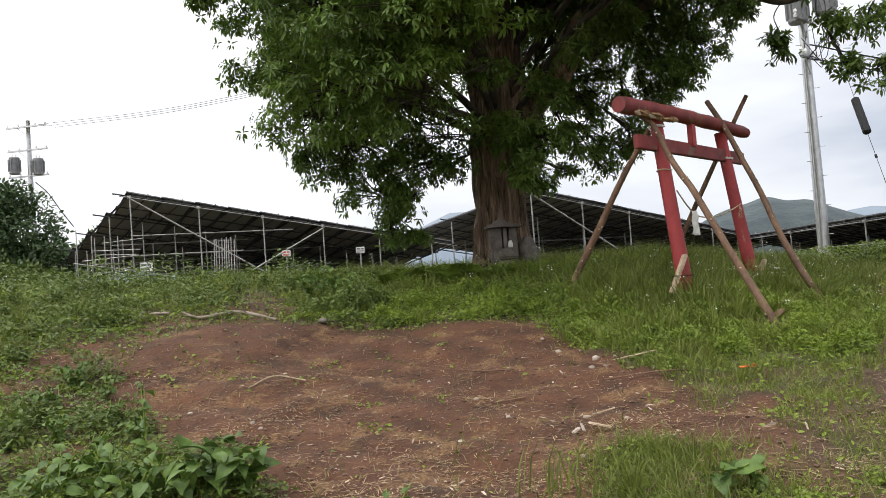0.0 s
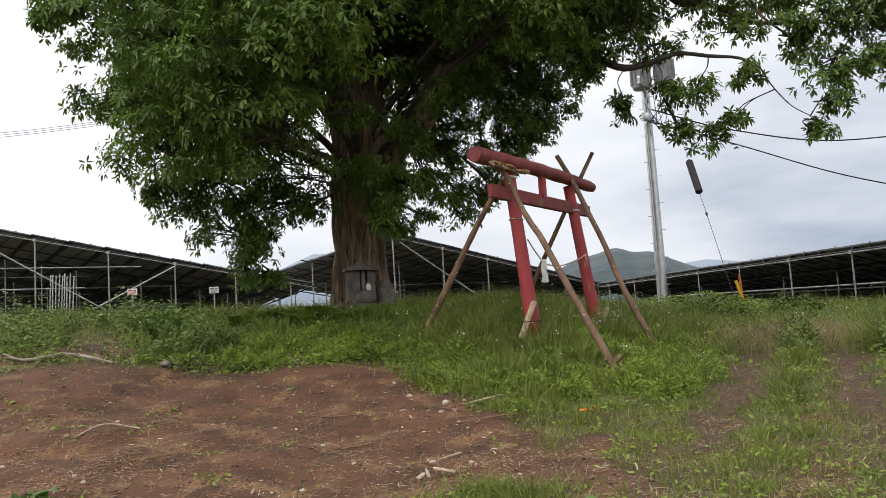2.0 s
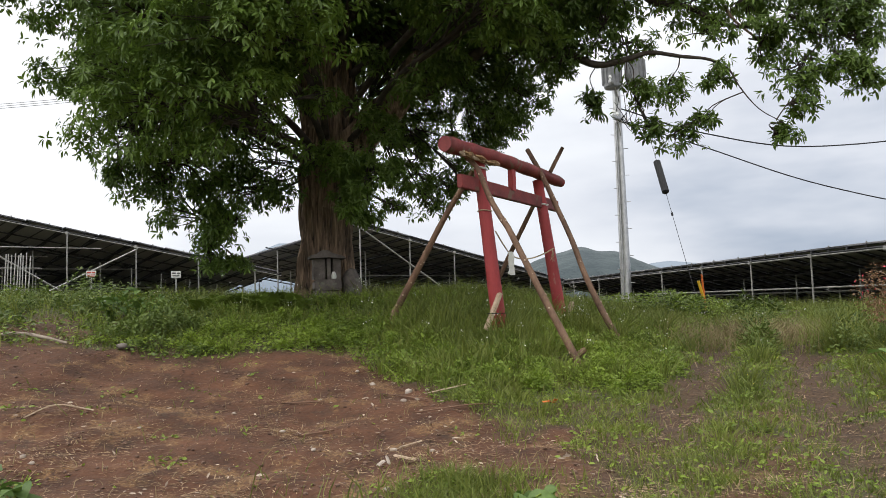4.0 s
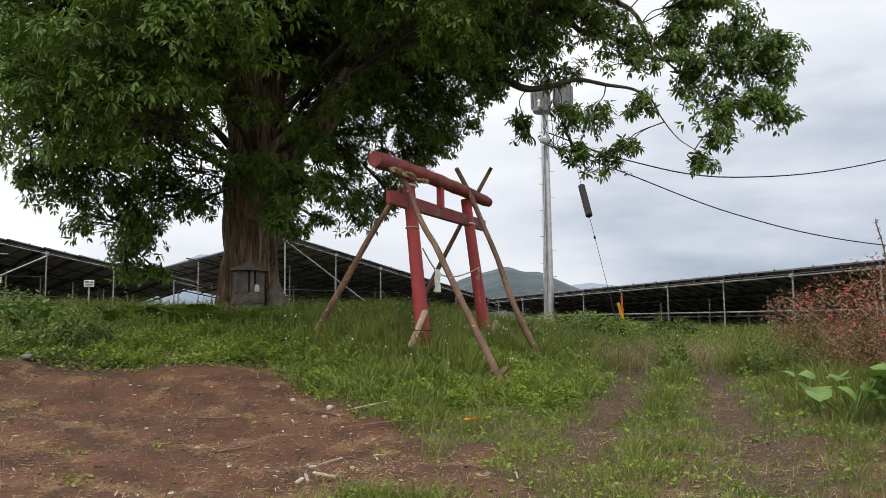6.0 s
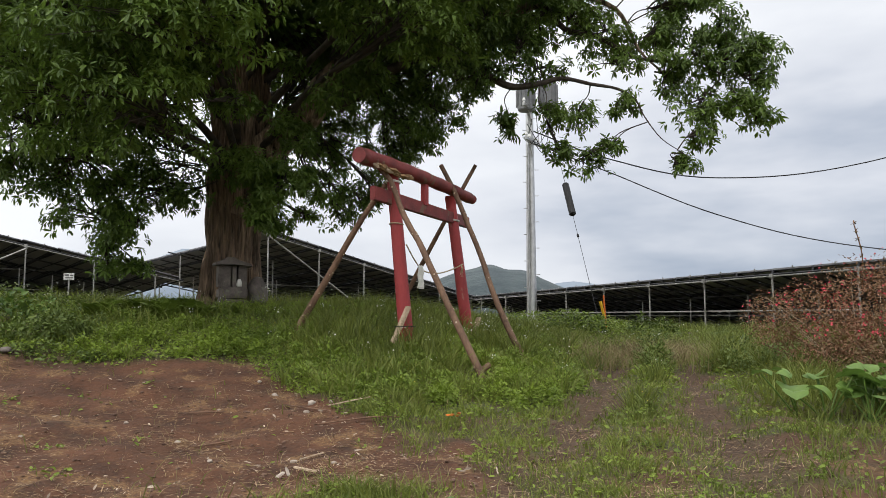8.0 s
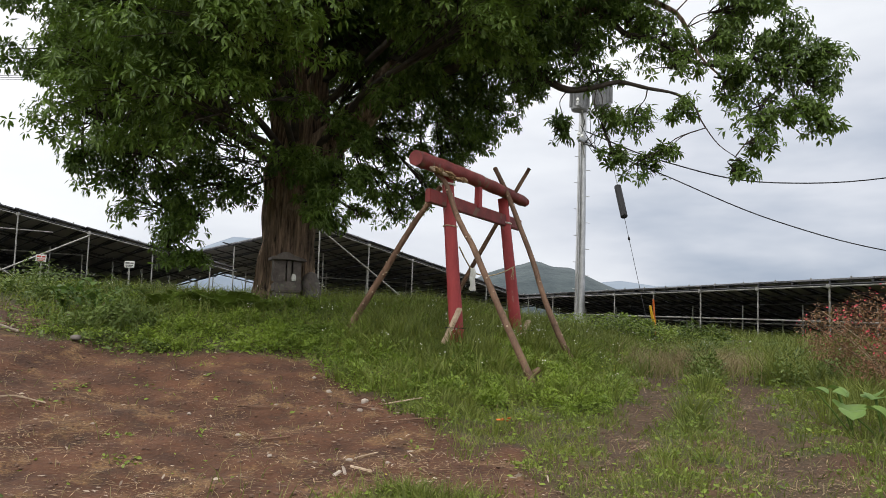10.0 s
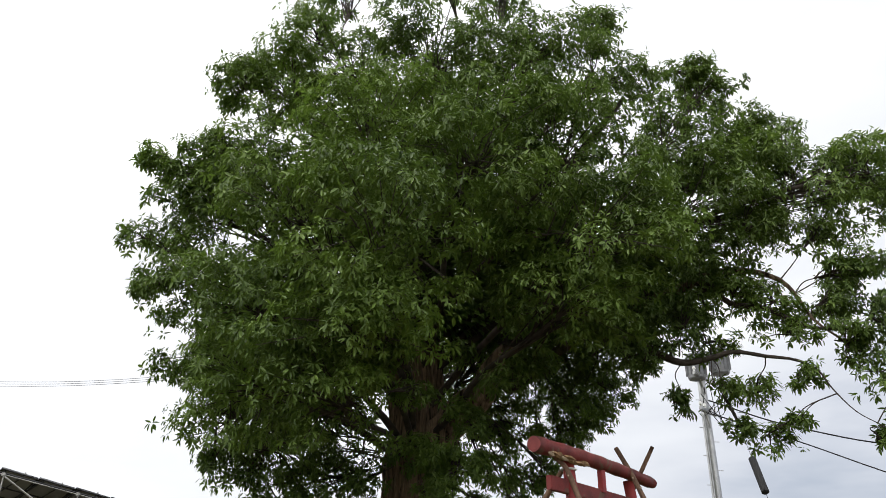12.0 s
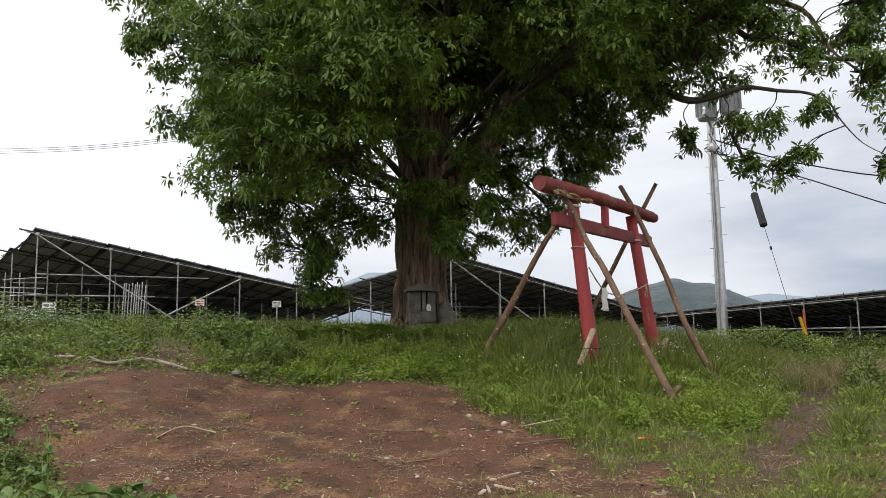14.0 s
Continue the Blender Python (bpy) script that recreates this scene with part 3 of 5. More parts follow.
def trunk_geo():
    """Old fluted trunk: vertical ridges, a flared foot and a swollen collar."""
    prof = [(1.1, 0.72), (1.5, 0.57), (1.9, 0.47), (2.4, 0.41), (3.0, 0.38), (3.6, 0.38), (4.2, 0.41), (4.8, 0.45), (5.4, 0.45), (6.2, 0.38)]
    zs = np.linspace(1.1, 6.2, 60)
    rs = np.interp(zs, [p[0] for p in prof], [p[1] for p in prof])
    seg = 150
    v, f = [], []
    for i, z in enumerate(zs):
        cx, cy = np.interp(z, [s[2] for s in STEM], [s[0] for s in STEM]), np.interp(z, [s[2] for s in STEM], [s[1] for s in STEM])
        for k in range(seg):
            a = 2 * math.pi * k / seg
            q = Vector((math.cos(a) * 9, math.sin(a) * 9, z * 1.1))
            ridge_ = abs(noise.noise(q)) * 0.19 + abs(noise.noise(Vector((q.x * 2.3 + 9, q.y * 2.3 + 3, q.z * 0.9)))) * 0.10
            lump = 0.16 * noise.noise(Vector((math.cos(a) * 1.5, math.sin(a) * 1.5, z * 0.7))) + 0.10 * max(0, 1 - abs(z - 4.0) / 0.5) * max(0, math.cos(a - 3.4))
            flare = 0.16 * max(0, 1.9 - z) * (0.5 + noise.noise(Vector((math.cos(a) * 2.2, math.sin(a) * 2.2, 5))))
            r = rs[i] * (0.94 + lump) + ridge_ + flare
            v.append((cx + math.cos(a) * r, cy + math.sin(a) * r, z))
    for i in range(len(zs) - 1):
        for k in range(seg):
            f.append((i * seg + k, i * seg + (k + 1) % seg, (i + 1) * seg + (k + 1) % seg, (i + 1) * seg + k))
    return v, f


def stem_at(z):
    zs = [s[2] for s in STEM]
    return Vector((np.interp(z, zs, [s[0] for s in STEM]), np.interp(z, zs, [s[1] for s in STEM]), z))


def limb_line(target, rng):
    t = Vector(target)
    z0 = min(max(3.9, 1.6 + 0.60 * (t.z - 1.6)), 11.0)
    a = stem_at(z0)
    d = t - a
    pts = [a]
    for s in (0.3, 0.6, 0.85, 1.0):
        sag = 0.25 * d.length * math.sin(s * math.pi) * (0.25 if t.z > 6 else 0.15)
        pts.append(a + d * s + Vector((rng.uniform(-.2, .2), rng.uniform(-.2, .2), sag + rng.uniform(-.12, .12))))
    return curve(pts, 4)


def great_tree():
    tree = thing("tree", "huge old broadleaf tree with fluted trunk and dense green crown", "tree", at=(0, 0, 0))
    part("trunk", trunk_geo(), M_BARK, tree, "grey-brown deeply furrowed trunk", True)
    rng = random.Random(11)
    part("upper_stem", tube(curve([STEM[4], STEM[5], STEM[6], STEM[7]], 4), [0.40 - 0.028 * i for i in range(13)], 12, True, 0.08, rng), M_LIMB, tree, smooth=True)
    low = curve([(2.91, 13.30, 5.23), (4.03, 12.60, 6.05), (4.68, 12.00, 5.98), (5.15, 11.60, 5.63), (5.53, 11.30, 5.36), (5.97, 11.10, 5.41), (6.29, 10.90, 5.47), (6.71, 10.70, 5.36), (7.05, 10.40, 5.22), (7.25, 10.20, 5.00), (7.35, 10.10, 4.70), (7.52, 9.90, 4.30), (7.78, 9.70, 4.04)], 4)
    part("limb", tube(low, [0.10 * (1 - i / len(low)) ** 1.7 + 0.006 for i in range(len(low))], 9, True, 0.10, rng), M_LIMB, tree, "long low limb reaching out over the slope", True)
    big = curve([(1.27, 13.75, 3.27), (1.68, 13.50, 4.37), (2.36, 13.20, 5.12), (3.05, 12.90, 6.07), (3.81, 12.50, 6.63), (4.81, 12.00, 6.58), (5.63, 11.60, 6.78), (6.55, 11.20, 7.10), (7.30, 10.80, 6.80), (7.56, 10.50, 6.00), (7.81, 10.20, 5.52)], 5)
    part("limb", tube(big, [0.40 * (1 - i / len(big)) ** 1.8 + 0.016 for i in range(len(big))], 14, True, 0.14, rng), M_BARK, tree, "thick gnarled limb leaving the trunk", True)
    rise = curve([(2.94, 12.90, 5.96), (3.34, 12.70, 7.08), (3.67, 12.60, 8.59), (4.39, 12.30, 10.06), (5.33, 12.00, 11.38)], 5)
    part("limb", tube(rise, [0.25 * (1 - i / len(rise)) + 0.03 for i in range(len(rise))], 12, True, 0.12, rng), M_LIMB, tree, smooth=True)
    fork = curve([(6.21, 11.40, 7.04), (6.40, 11.00, 6.39), (6.87, 10.70, 6.21), (7.42, 10.40, 5.80), (8.12, 10.00, 5.67), (8.75, 9.70, 5.42)], 4)
    part("limb", tube(fork, [0.055 * (1 - i / len(fork)) + 0.008 for i in range(len(fork))], 8, True, 0.10, rng), M_LIMB, tree, smooth=True)
    spine = list(low[6:]) + list(big[8:]) + list(fork)
    rs = np.random.RandomState(5)
    twigs, C, O = [], [], []
    for (x, y, z, r, full) in BOUGHS:
        c = Vector((x, y, z))
        if r > 1.05:
            line = limb_line((x, y, z), rng)
            n = len(line)
            part("limb", tube(line, [0.065 * (1 - 0.85 * i / n) + 0.010 for i in range(n)], 7, True, 0.1, rng), M_LIMB, tree, smooth=True)
        else:
            near = min(spine + [stem_at(q) for q in (4, 5, 6)] + [Vector(q[:3]) for q in BOUGHS if q[3] > 1.05 or (z < 3.4 and x < 0.3 and q[2] > z + 0.35)], key=lambda p: (p - c).length)
            line = curve([near, near.lerp(c, 0.4) + Vector((rng.uniform(-.12, .12), rng.uniform(-.12, .12), 0.08)), near.lerp(c, 0.75) + Vector((rng.uniform(-.08, .08), 0, 0.05)), c], 4)
            n = len(line)
            part("limb", tube(line, [(0.005 + 0.009 * r) * (1 - 0.8 * i / n) + 0.003 for i in range(n)], 6, True, 0.1, rng), M_LIMB, tree, smooth=True)
        # each bough carries flat-domed sprays, and each spray a few whorls of long leaves
        out = (c - Vector((1.3, 13.6, z - 0.5))).normalized()
        for _ in range(int((8 + 17 * r) * (0.40 + 0.60 * full))):
            d = (Vector((rng.gauss(0, 1), rng.gauss(0, 1), rng.gauss(0, 1))).normalized() + out * 0.35 + Vector((0, 0, 0.10))).normalized()
            rho = 0.36 * r ** 0.5 * rng.uniform(0.45, 1.25)
            s = c + Vector((d.x, d.y, d.z * 0.85)) * r * rng.uniform(0.35, 0.92)
            tip = s + d * rho * 0.5
            twigs.append(tube([line[rng.randrange(n // 2, n)], c.lerp(s, 0.5) + Vector((0, 0, rng.uniform(0, .12))), tip], [0.016, 0.010, 0.004], 4, False))
            k = int(128 * rho * rho * (0.3 + 0.7 * full) + 5)
            dd = unit(rs.normal(size=(k, 3)) + np.array([[d.x * 0.8, d.y * 0.8, d.z * 0.3 + 0.7]]))
            C.append(np.array([list(s)]) + dd * (rho * (1 - 0.5 * rs.rand(k) ** 1.4) * np.exp(rs.normal(size=k) * 0.18))[:, None] * np.array([[1.2, 1.2, 0.62]]))
            O.append(dd)
    part("fine_branching", join(*twigs), M_LIMB, tree)["kind"] = "stuff"
    C, O = np.concatenate(C), np.concatenate(O)
    per, n = 7, len(C)
    axis = unit(O * np.array([[1, 1, 0.5]]) + np.array([[0, 0, 0.35]]) + rs.normal(size=(n, 3)) * 0.25)
    e1 = unit(np.cross(axis, np.array([[0.2, 0.1, 1.0]])))
    e2 = np.cross(axis, e1)
    size = rs.uniform(0.085, 0.155, n)
    base, way, nrm, L = [], [], [], []
    for j in range(per):
        a = 2 * np.pi * (j / per) + rs.uniform(-0.35, 0.35, n)
        w = e1 * np.cos(a)[:, None] + e2 * np.sin(a)[:, None]
        way.append(w * rs.uniform(0.8, 1.2, n)[:, None] + axis * rs.uniform(0.0, 0.6, n)[:, None] - np.array([[0, 0, 0.55]]) * rs.uniform(0.4, 1.3, n)[:, None])
        base.append(C + axis * (rs.uniform(-0.05, 0.03, n))[:, None] + w * 0.014)
        nrm.append(axis * 0.7 + np.array([[0, 0, 0.9]]) + rs.normal(size=(n, 3)) * 0.16)
        L.append(size * rs.uniform(0.7, 1.1, n))
    base, way, nrm, L = np.concatenate(base), np.concatenate(way), np.concatenate(nrm), np.concatenate(L)
    v, f = leaf_geo(base, way, nrm, L, L * rs.uniform(0.30, 0.42, len(base)), 0.14)
    crown = part("crown", (v, f), M_LEAF, tree, "crown of long pointed green leaves in drooping whorls")
    crown["kind"] = "stuff"
    # shaded leaves deep inside the crown, on the twigs between the main limbs
    n = 46000
    d = unit(rs.normal(size=(n, 3)))
    p = np.array([[1.5, 13.7, 8.4]]) + d * (rs.rand(n) ** 0.45)[:, None] * np.array([[3.4, 2.0, 4.2]])
    east = rs.rand(n) < 0.22
    p[east] = np.array([[4.6, 12.6, 7.7]]) + d[east] * (rs.rand(east.sum()) ** 0.45)[:, None] * np.array([[2.6, 1.2, 1.5]])
    west = rs.rand(n) < 0.16
    p[west] = np.array([[-1.2, 13.3, 6.0]]) + d[west] * (rs.rand(west.sum()) ** 0.45)[:, None] * np.array([[1.6, 0.9, 1.9]])
    low_gap = (p[:, 2] > 6.2) | (p[:, 0] < -0.2)
    p, d = p[low_gap], d[low_gap]
    L = rs.uniform(0.15, 0.26, len(p))
    inner = part("inner_leaves", kite_geo(p, d * np.array([[1, 1, 0.3]]) - np.array([[0, 0, 0.3]]), rs.normal(size=p.shape) * 0.5 + np.array([[0, 0, 1.0]]), L, L * 0.42), M_LEAF, tree)
    inner["kind"] = "stuff"


great_tree()


# ---- torii and its props ----
def torii():
    t = thing("torii_gate", "weathered red-painted wooden torii leaning on the grassy bank", "torii gate")
    rng = random.Random(3)
    footL, topL, footR, topR = (2.87, 8.78, 0.95), (2.69, 8.88, 3.22), (4.28, 10.19, 0.85), (3.99, 10.27, 3.22)

    def post(a, b, r0, r1):
        n = 14
        pts = [Vector(a).lerp(Vector(b), i / (n - 1)) for i in range(n)]
        return tube(pts, [r0 + (r1 - r0) * i / (n - 1) for i in range(n)], 20, True, 0.015, rng)
    part("post", post(footL, topL, 0.092, 0.074), M_RED, t, smooth=True)
    part("post", post(footR, topR, 0.092, 0.074), M_RED, t, smooth=True)
    a, b = Vector((2.10, 8.23, 3.285)), Vector((4.56, 10.76, 3.27))
    line = [a.lerp(b, i / 22) + Vector((0, 0, 0.035 * math.sin(i / 22 * 3.1))) for i in range(23)]
    rad = [0.090] + [0.099 - 0.0008 * i + 0.004 * math.sin(i * 1.9) for i in range(1, 22)] + [0.070]
    kas = part("top_beam", tube(line, rad, 22, True, 0.02, rng), M_RED_WORN, t, "round log beam with peeling dark red paint", True)
    # torn underside where the wood has split away
    for i in range(16):
        p = a.lerp(b, 0.06 + 0.017 * i) + Vector((0.050 + rng.uniform(-.02, .02), -0.050 + rng.uniform(-.02, .02), -0.072 + rng.uniform(-.02, .02)))
        q = p + (b - a).normalized() * rng.uniform(0.14, 0.32) + Vector((0, 0, rng.uniform(-.015, .015)))
        part("splinter", tube([p, p.lerp(q, 0.5), q], [0.012, 0.034, 0.006], 6, True, 0.35, rng), M_SPLIT if i % 5 == 0 else M_TORN, kas)
    c, d = Vector((2.34, 8.52, 2.905)), Vector((4.43, 10.66, 2.885))
    part("tie_beam", block((0.075, 0.165, (d - c).length), frame_along(c, d) @ pose(0, 0, 0), 0.008), M_RED_WORN, t, "flat red-painted tie beam through both posts")
    e = a.lerp(b, 0.50)
    part("centre_strut", block((0.115, 0.07, 0.30), Matrix.Translation((e.x, e.y, 3.09)) @ pose(0, 0, 0, 0, 0, -44 + 90), 0.006), M_RED, t)
    for foot, top, s, m in ((footL, topL, 0.72, M_ROPE), (footR, topR, 0.845, M_CLOTH), (footL, topL, 0.955, M_CLOTH)):
        p = Vector(foot).lerp(Vector(top), s)
        ring = [p + Vector((math.cos(k * 0.3927) * 0.088, math.sin(k * 0.3927) * 0.088, 0.006 * math.sin(k * 0.7854))) for k in range(17)]
        part("binding", tube(ring, 0.008 if m is M_ROPE else 0.014, 6, False), m, t, "cord bound round the post")


torii()


def prop(points, radii, label, knots, rng):
    """A barked pole that props the gate: uneven, with pale knots where twigs were cut."""
    t = thing("prop_pole", label, "pole", "log props round the torii")
    line = curve(points, 6 if len(points) < 6 else 3)
    n = len(line)
    rad = [radii[0] + (radii[1] - radii[0]) * i / (n - 1) for i in range(n)]
    part("pole", tube(line, rad, 12, True, 0.06, rng), M_LOG, t, smooth=True)
    for _ in range(knots):
        i = rng.randrange(2, n - 2)
        d = Vector((rng.uniform(-1, 1), rng.uniform(-1, 0.1), rng.uniform(-.4, .6))).normalized()
        part("knot", tube([line[i], line[i] + d * rad[i] * 1.05, line[i] + d * (rad[i] + 0.010)], [0.012, 0.012, 0.007], 7), M_SPLIT, t)
    return t


PR = random.Random(21)
prop([(2.5, 8.75, 3.23), (2.6, 8.68, 3.11), (2.65, 8.61, 2.94), (2.71, 8.52, 2.7), (2.79, 8.41, 2.47), (2.86, 8.34, 2.32), (2.99, 8.15, 1.91), (3.12, 7.95, 1.49), (3.24, 7.75, 1.1), (3.33, 7.6, 0.81), (3.35, 7.55, 0.72)], (0.030, 0.043), "crooked barked log propping the red torii", 14, PR)
prop([(3.85, 10.26, 3.67), (3.97, 10.0, 3.22), (4.08, 9.79, 2.75), (4.19, 9.59, 2.29), (4.26, 9.34, 1.77), (4.38, 9.06, 1.23), (4.47, 8.8, 0.87), (4.46, 8.75, 0.8)], (0.034, 0.044), "straight barked log propping the red torii", 14, PR)
prop([(2.66, 9.06, 3.12), (2.36, 9.25, 2.62), (2.05, 9.50, 2.0), (1.62, 9.83, 1.15)], (0.032, 0.046), "barked log prop with pale cut knots", 18, PR)
prop([(4.39, 10.22, 3.71), (4.06, 10.48, 3.0), (3.72, 11.0, 2.1), (3.34, 11.5, 1.1)], (0.028, 0.04), "thin dark log prop behind the torii", 4, PR)
stub_ = Vector((3.36, 7.66, 0.84))
part("side_stub", tube([stub_, stub_ + Vector((0.10, -0.02, 0.07))], [0.035, 0.03], 8), M_LOG, bpy.data.objects["prop_pole"])


def wedge(a, b, label, rng):
    t = thing("wooden_wedge", label, "wedge", "wedges at the post feet")
    part("board", block((0.085, 0.045, (Vector(b) - Vector(a)).length), frame_along(a, b), 0.01), M_SPLIT, t)
    mid_ = Vector(a).lerp(Vector(b), 0.45)
    ring = [mid_ + Vector((math.cos(k * 0.5236) * 0.13 + 0.08, math.sin(k * 0.5236) * 0.13 + 0.05, 0)) for k in range(13)]
    part("wire_tie", tube(ring, 0.005, 5, False), M_BLACK, t)


wedge((2.62, 8.60, 1.12), (2.83, 8.64, 1.56), "split pale wooden stake tied to the torii post", PR)
wedge((4.22, 10.0, 1.15), (4.36, 10.05, 1.42), "short split stake tied to the torii post", PR)

rope = thing("straw_rope", "thin straw rope with folded paper strips between posts", "rope")
part("rope", tube(curve([(2.86, 8.83, 2.33), (3.02, 8.98, 2.15), (3.20, 9.17, 2.03), (3.52, 9.50, 2.02), (3.86, 9.84, 2.10), (4.13, 10.10, 2.20)], 5), 0.009, 6), M_ROPE, rope)
for i in range(7):
    dx = 0.011 * (i - 3)
    top = Vector((3.10 + dx, 8.98 + dx, 2.08))
    pts = [top + Vector((0.010 * math.sin(k * 2.1 + i), -0.01 * (i % 2), -0.055 * k - 0.01 * (i % 3))) for k in range(6)]
    v = []
    for k, p in enumerate(pts):
        w = (0.014 + 0.010 * k / 5 + 0.008 * (k % 2)) * (1.2 if i % 2 else 0.8)
        v += [p + Vector((-w, -w * 0.7, 0)), p + Vector((w, w * 0.7, 0.004)), p + Vector((w, w * 0.7 + 0.003, 0.004)), p + Vector((-w, -w * 0.7 + 0.003, 0))]
    f = []
    for k in range(5):
        o = k * 4
        f += [(o, o + 1, o + 5, o + 4), (o + 2, o + 3, o + 7, o + 6)]
    part("paper_strip", ([tuple(p) for p in v], f), M_CLOTH, rope)
tuft = [tube([(4.06, 10.0, 2.19), (4.06 + 0.02 * math.sin(i), 9.99 - 0.01 * i, 2.12), (4.05 + 0.03 * math.sin(i * 2), 9.98, 2.0 + 0.012 * i)], 0.004, 4) for i in range(6)]
part("rope_tail", join(*tuft), M_ROPE, rope)


# ---- stone shrine at the foot of the tree ----
def shrine():
    t = thing("stone_shrine", "small weathered stone shrine on a plinth against the trunk", "shrine")
    o = Matrix.Translation((1.09, 12.92, 1.5)) @ pose(0, 0, 0, 0, 0, 4) @ Matrix.Diagonal((0.80, 0.8, 1, 1))
    rng = random.Random(2)

    def stone(name, size, x, y, z, bevel=0.025, parent=t, rz=0.0):
        g = block(size, o @ pose(x, y, z, rng.uniform(-1.5, 1.5), rng.uniform(-1.5, 1.5), rz), bevel)
        return part(name, g, M_STONE, parent, smooth=False)
    stone("plinth", (0.60, 0.52, 0.26), 0, 0, 0.10, 0.04)
    stone("base_slab", (0.58, 0.46, 0.19), 0.01, 0, 0.335, 0.035)
    stone("side_wall", (0.25, 0.34, 0.36), -0.165, 0.03, 0.61, 0.012)
    stone("side_wall", (0.17, 0.34, 0.36), 0.205, 0.03, 0.61, 0.012)
    stone("door_pillar", (0.085, 0.06, 0.36), 0.035, -0.11, 0.61, 0.008)
    stone("back_wall", (0.40, 0.05, 0.36), 0, 0.19, 0.61, 0.006)
    # roof: a gabled slab with swept eaves
    v = []
    for y in (-0.30, 0.30):
        for x, z in ((-0.36, 0.79), (-0.36, 0.835), (-0.20, 0.87), (-0.13, 0.92), (-0.01, 0.92), (0.10, 0.87), (0.34, 0.815), (0.38, 0.775), (0.0, 0.80)):
            v.append(tuple(o @ Vector((x, y, z))))
    n = 9
    f = [tuple(range(n)), tuple(reversed(range(n, 2 * n)))] + [(i, i + n, (i + 1) % n + n, (i + 1) % n) for i in range(n)]
    part("roof", (v, f), M_STONE, t, "gabled stone roof slab with worn eaves")
    part("offering_paper", join(*[tube([tuple(o @ Vector((0.125 + dx, -0.20, 0.44 + 0.04 * k))) for k in range(4)], [0.03, 0.035, 0.028, 0.012], 6) for dx in (-0.015, 0.012)]), M_CLOTH, t, "white paper offering")
    s = thing("standing_stone", "dark upright stone beside the small shrine", "stone")
    part("stone", moved(rock(0.30, rng, 1.3), Matrix.Translation((1.50, 12.95, 1.74)) @ Matrix.Diagonal((0.45, 0.4, 0.95, 1))), M_STONE, s, smooth=True)
    for x, y, r in ((0.62, 12.75, 0.13), (0.78, 12.6, 0.09), (0.45, 12.9, 0.11)):
        q = tagged(part("stone", moved(rock(r, rng, 0.7), Matrix.Translation((x, y, hg(x, y) + r * 0.25))), M_STONE, smooth=True), "grey fieldstone lying at the foot of the tree", "stone", "stones by the shrine")


shrine()


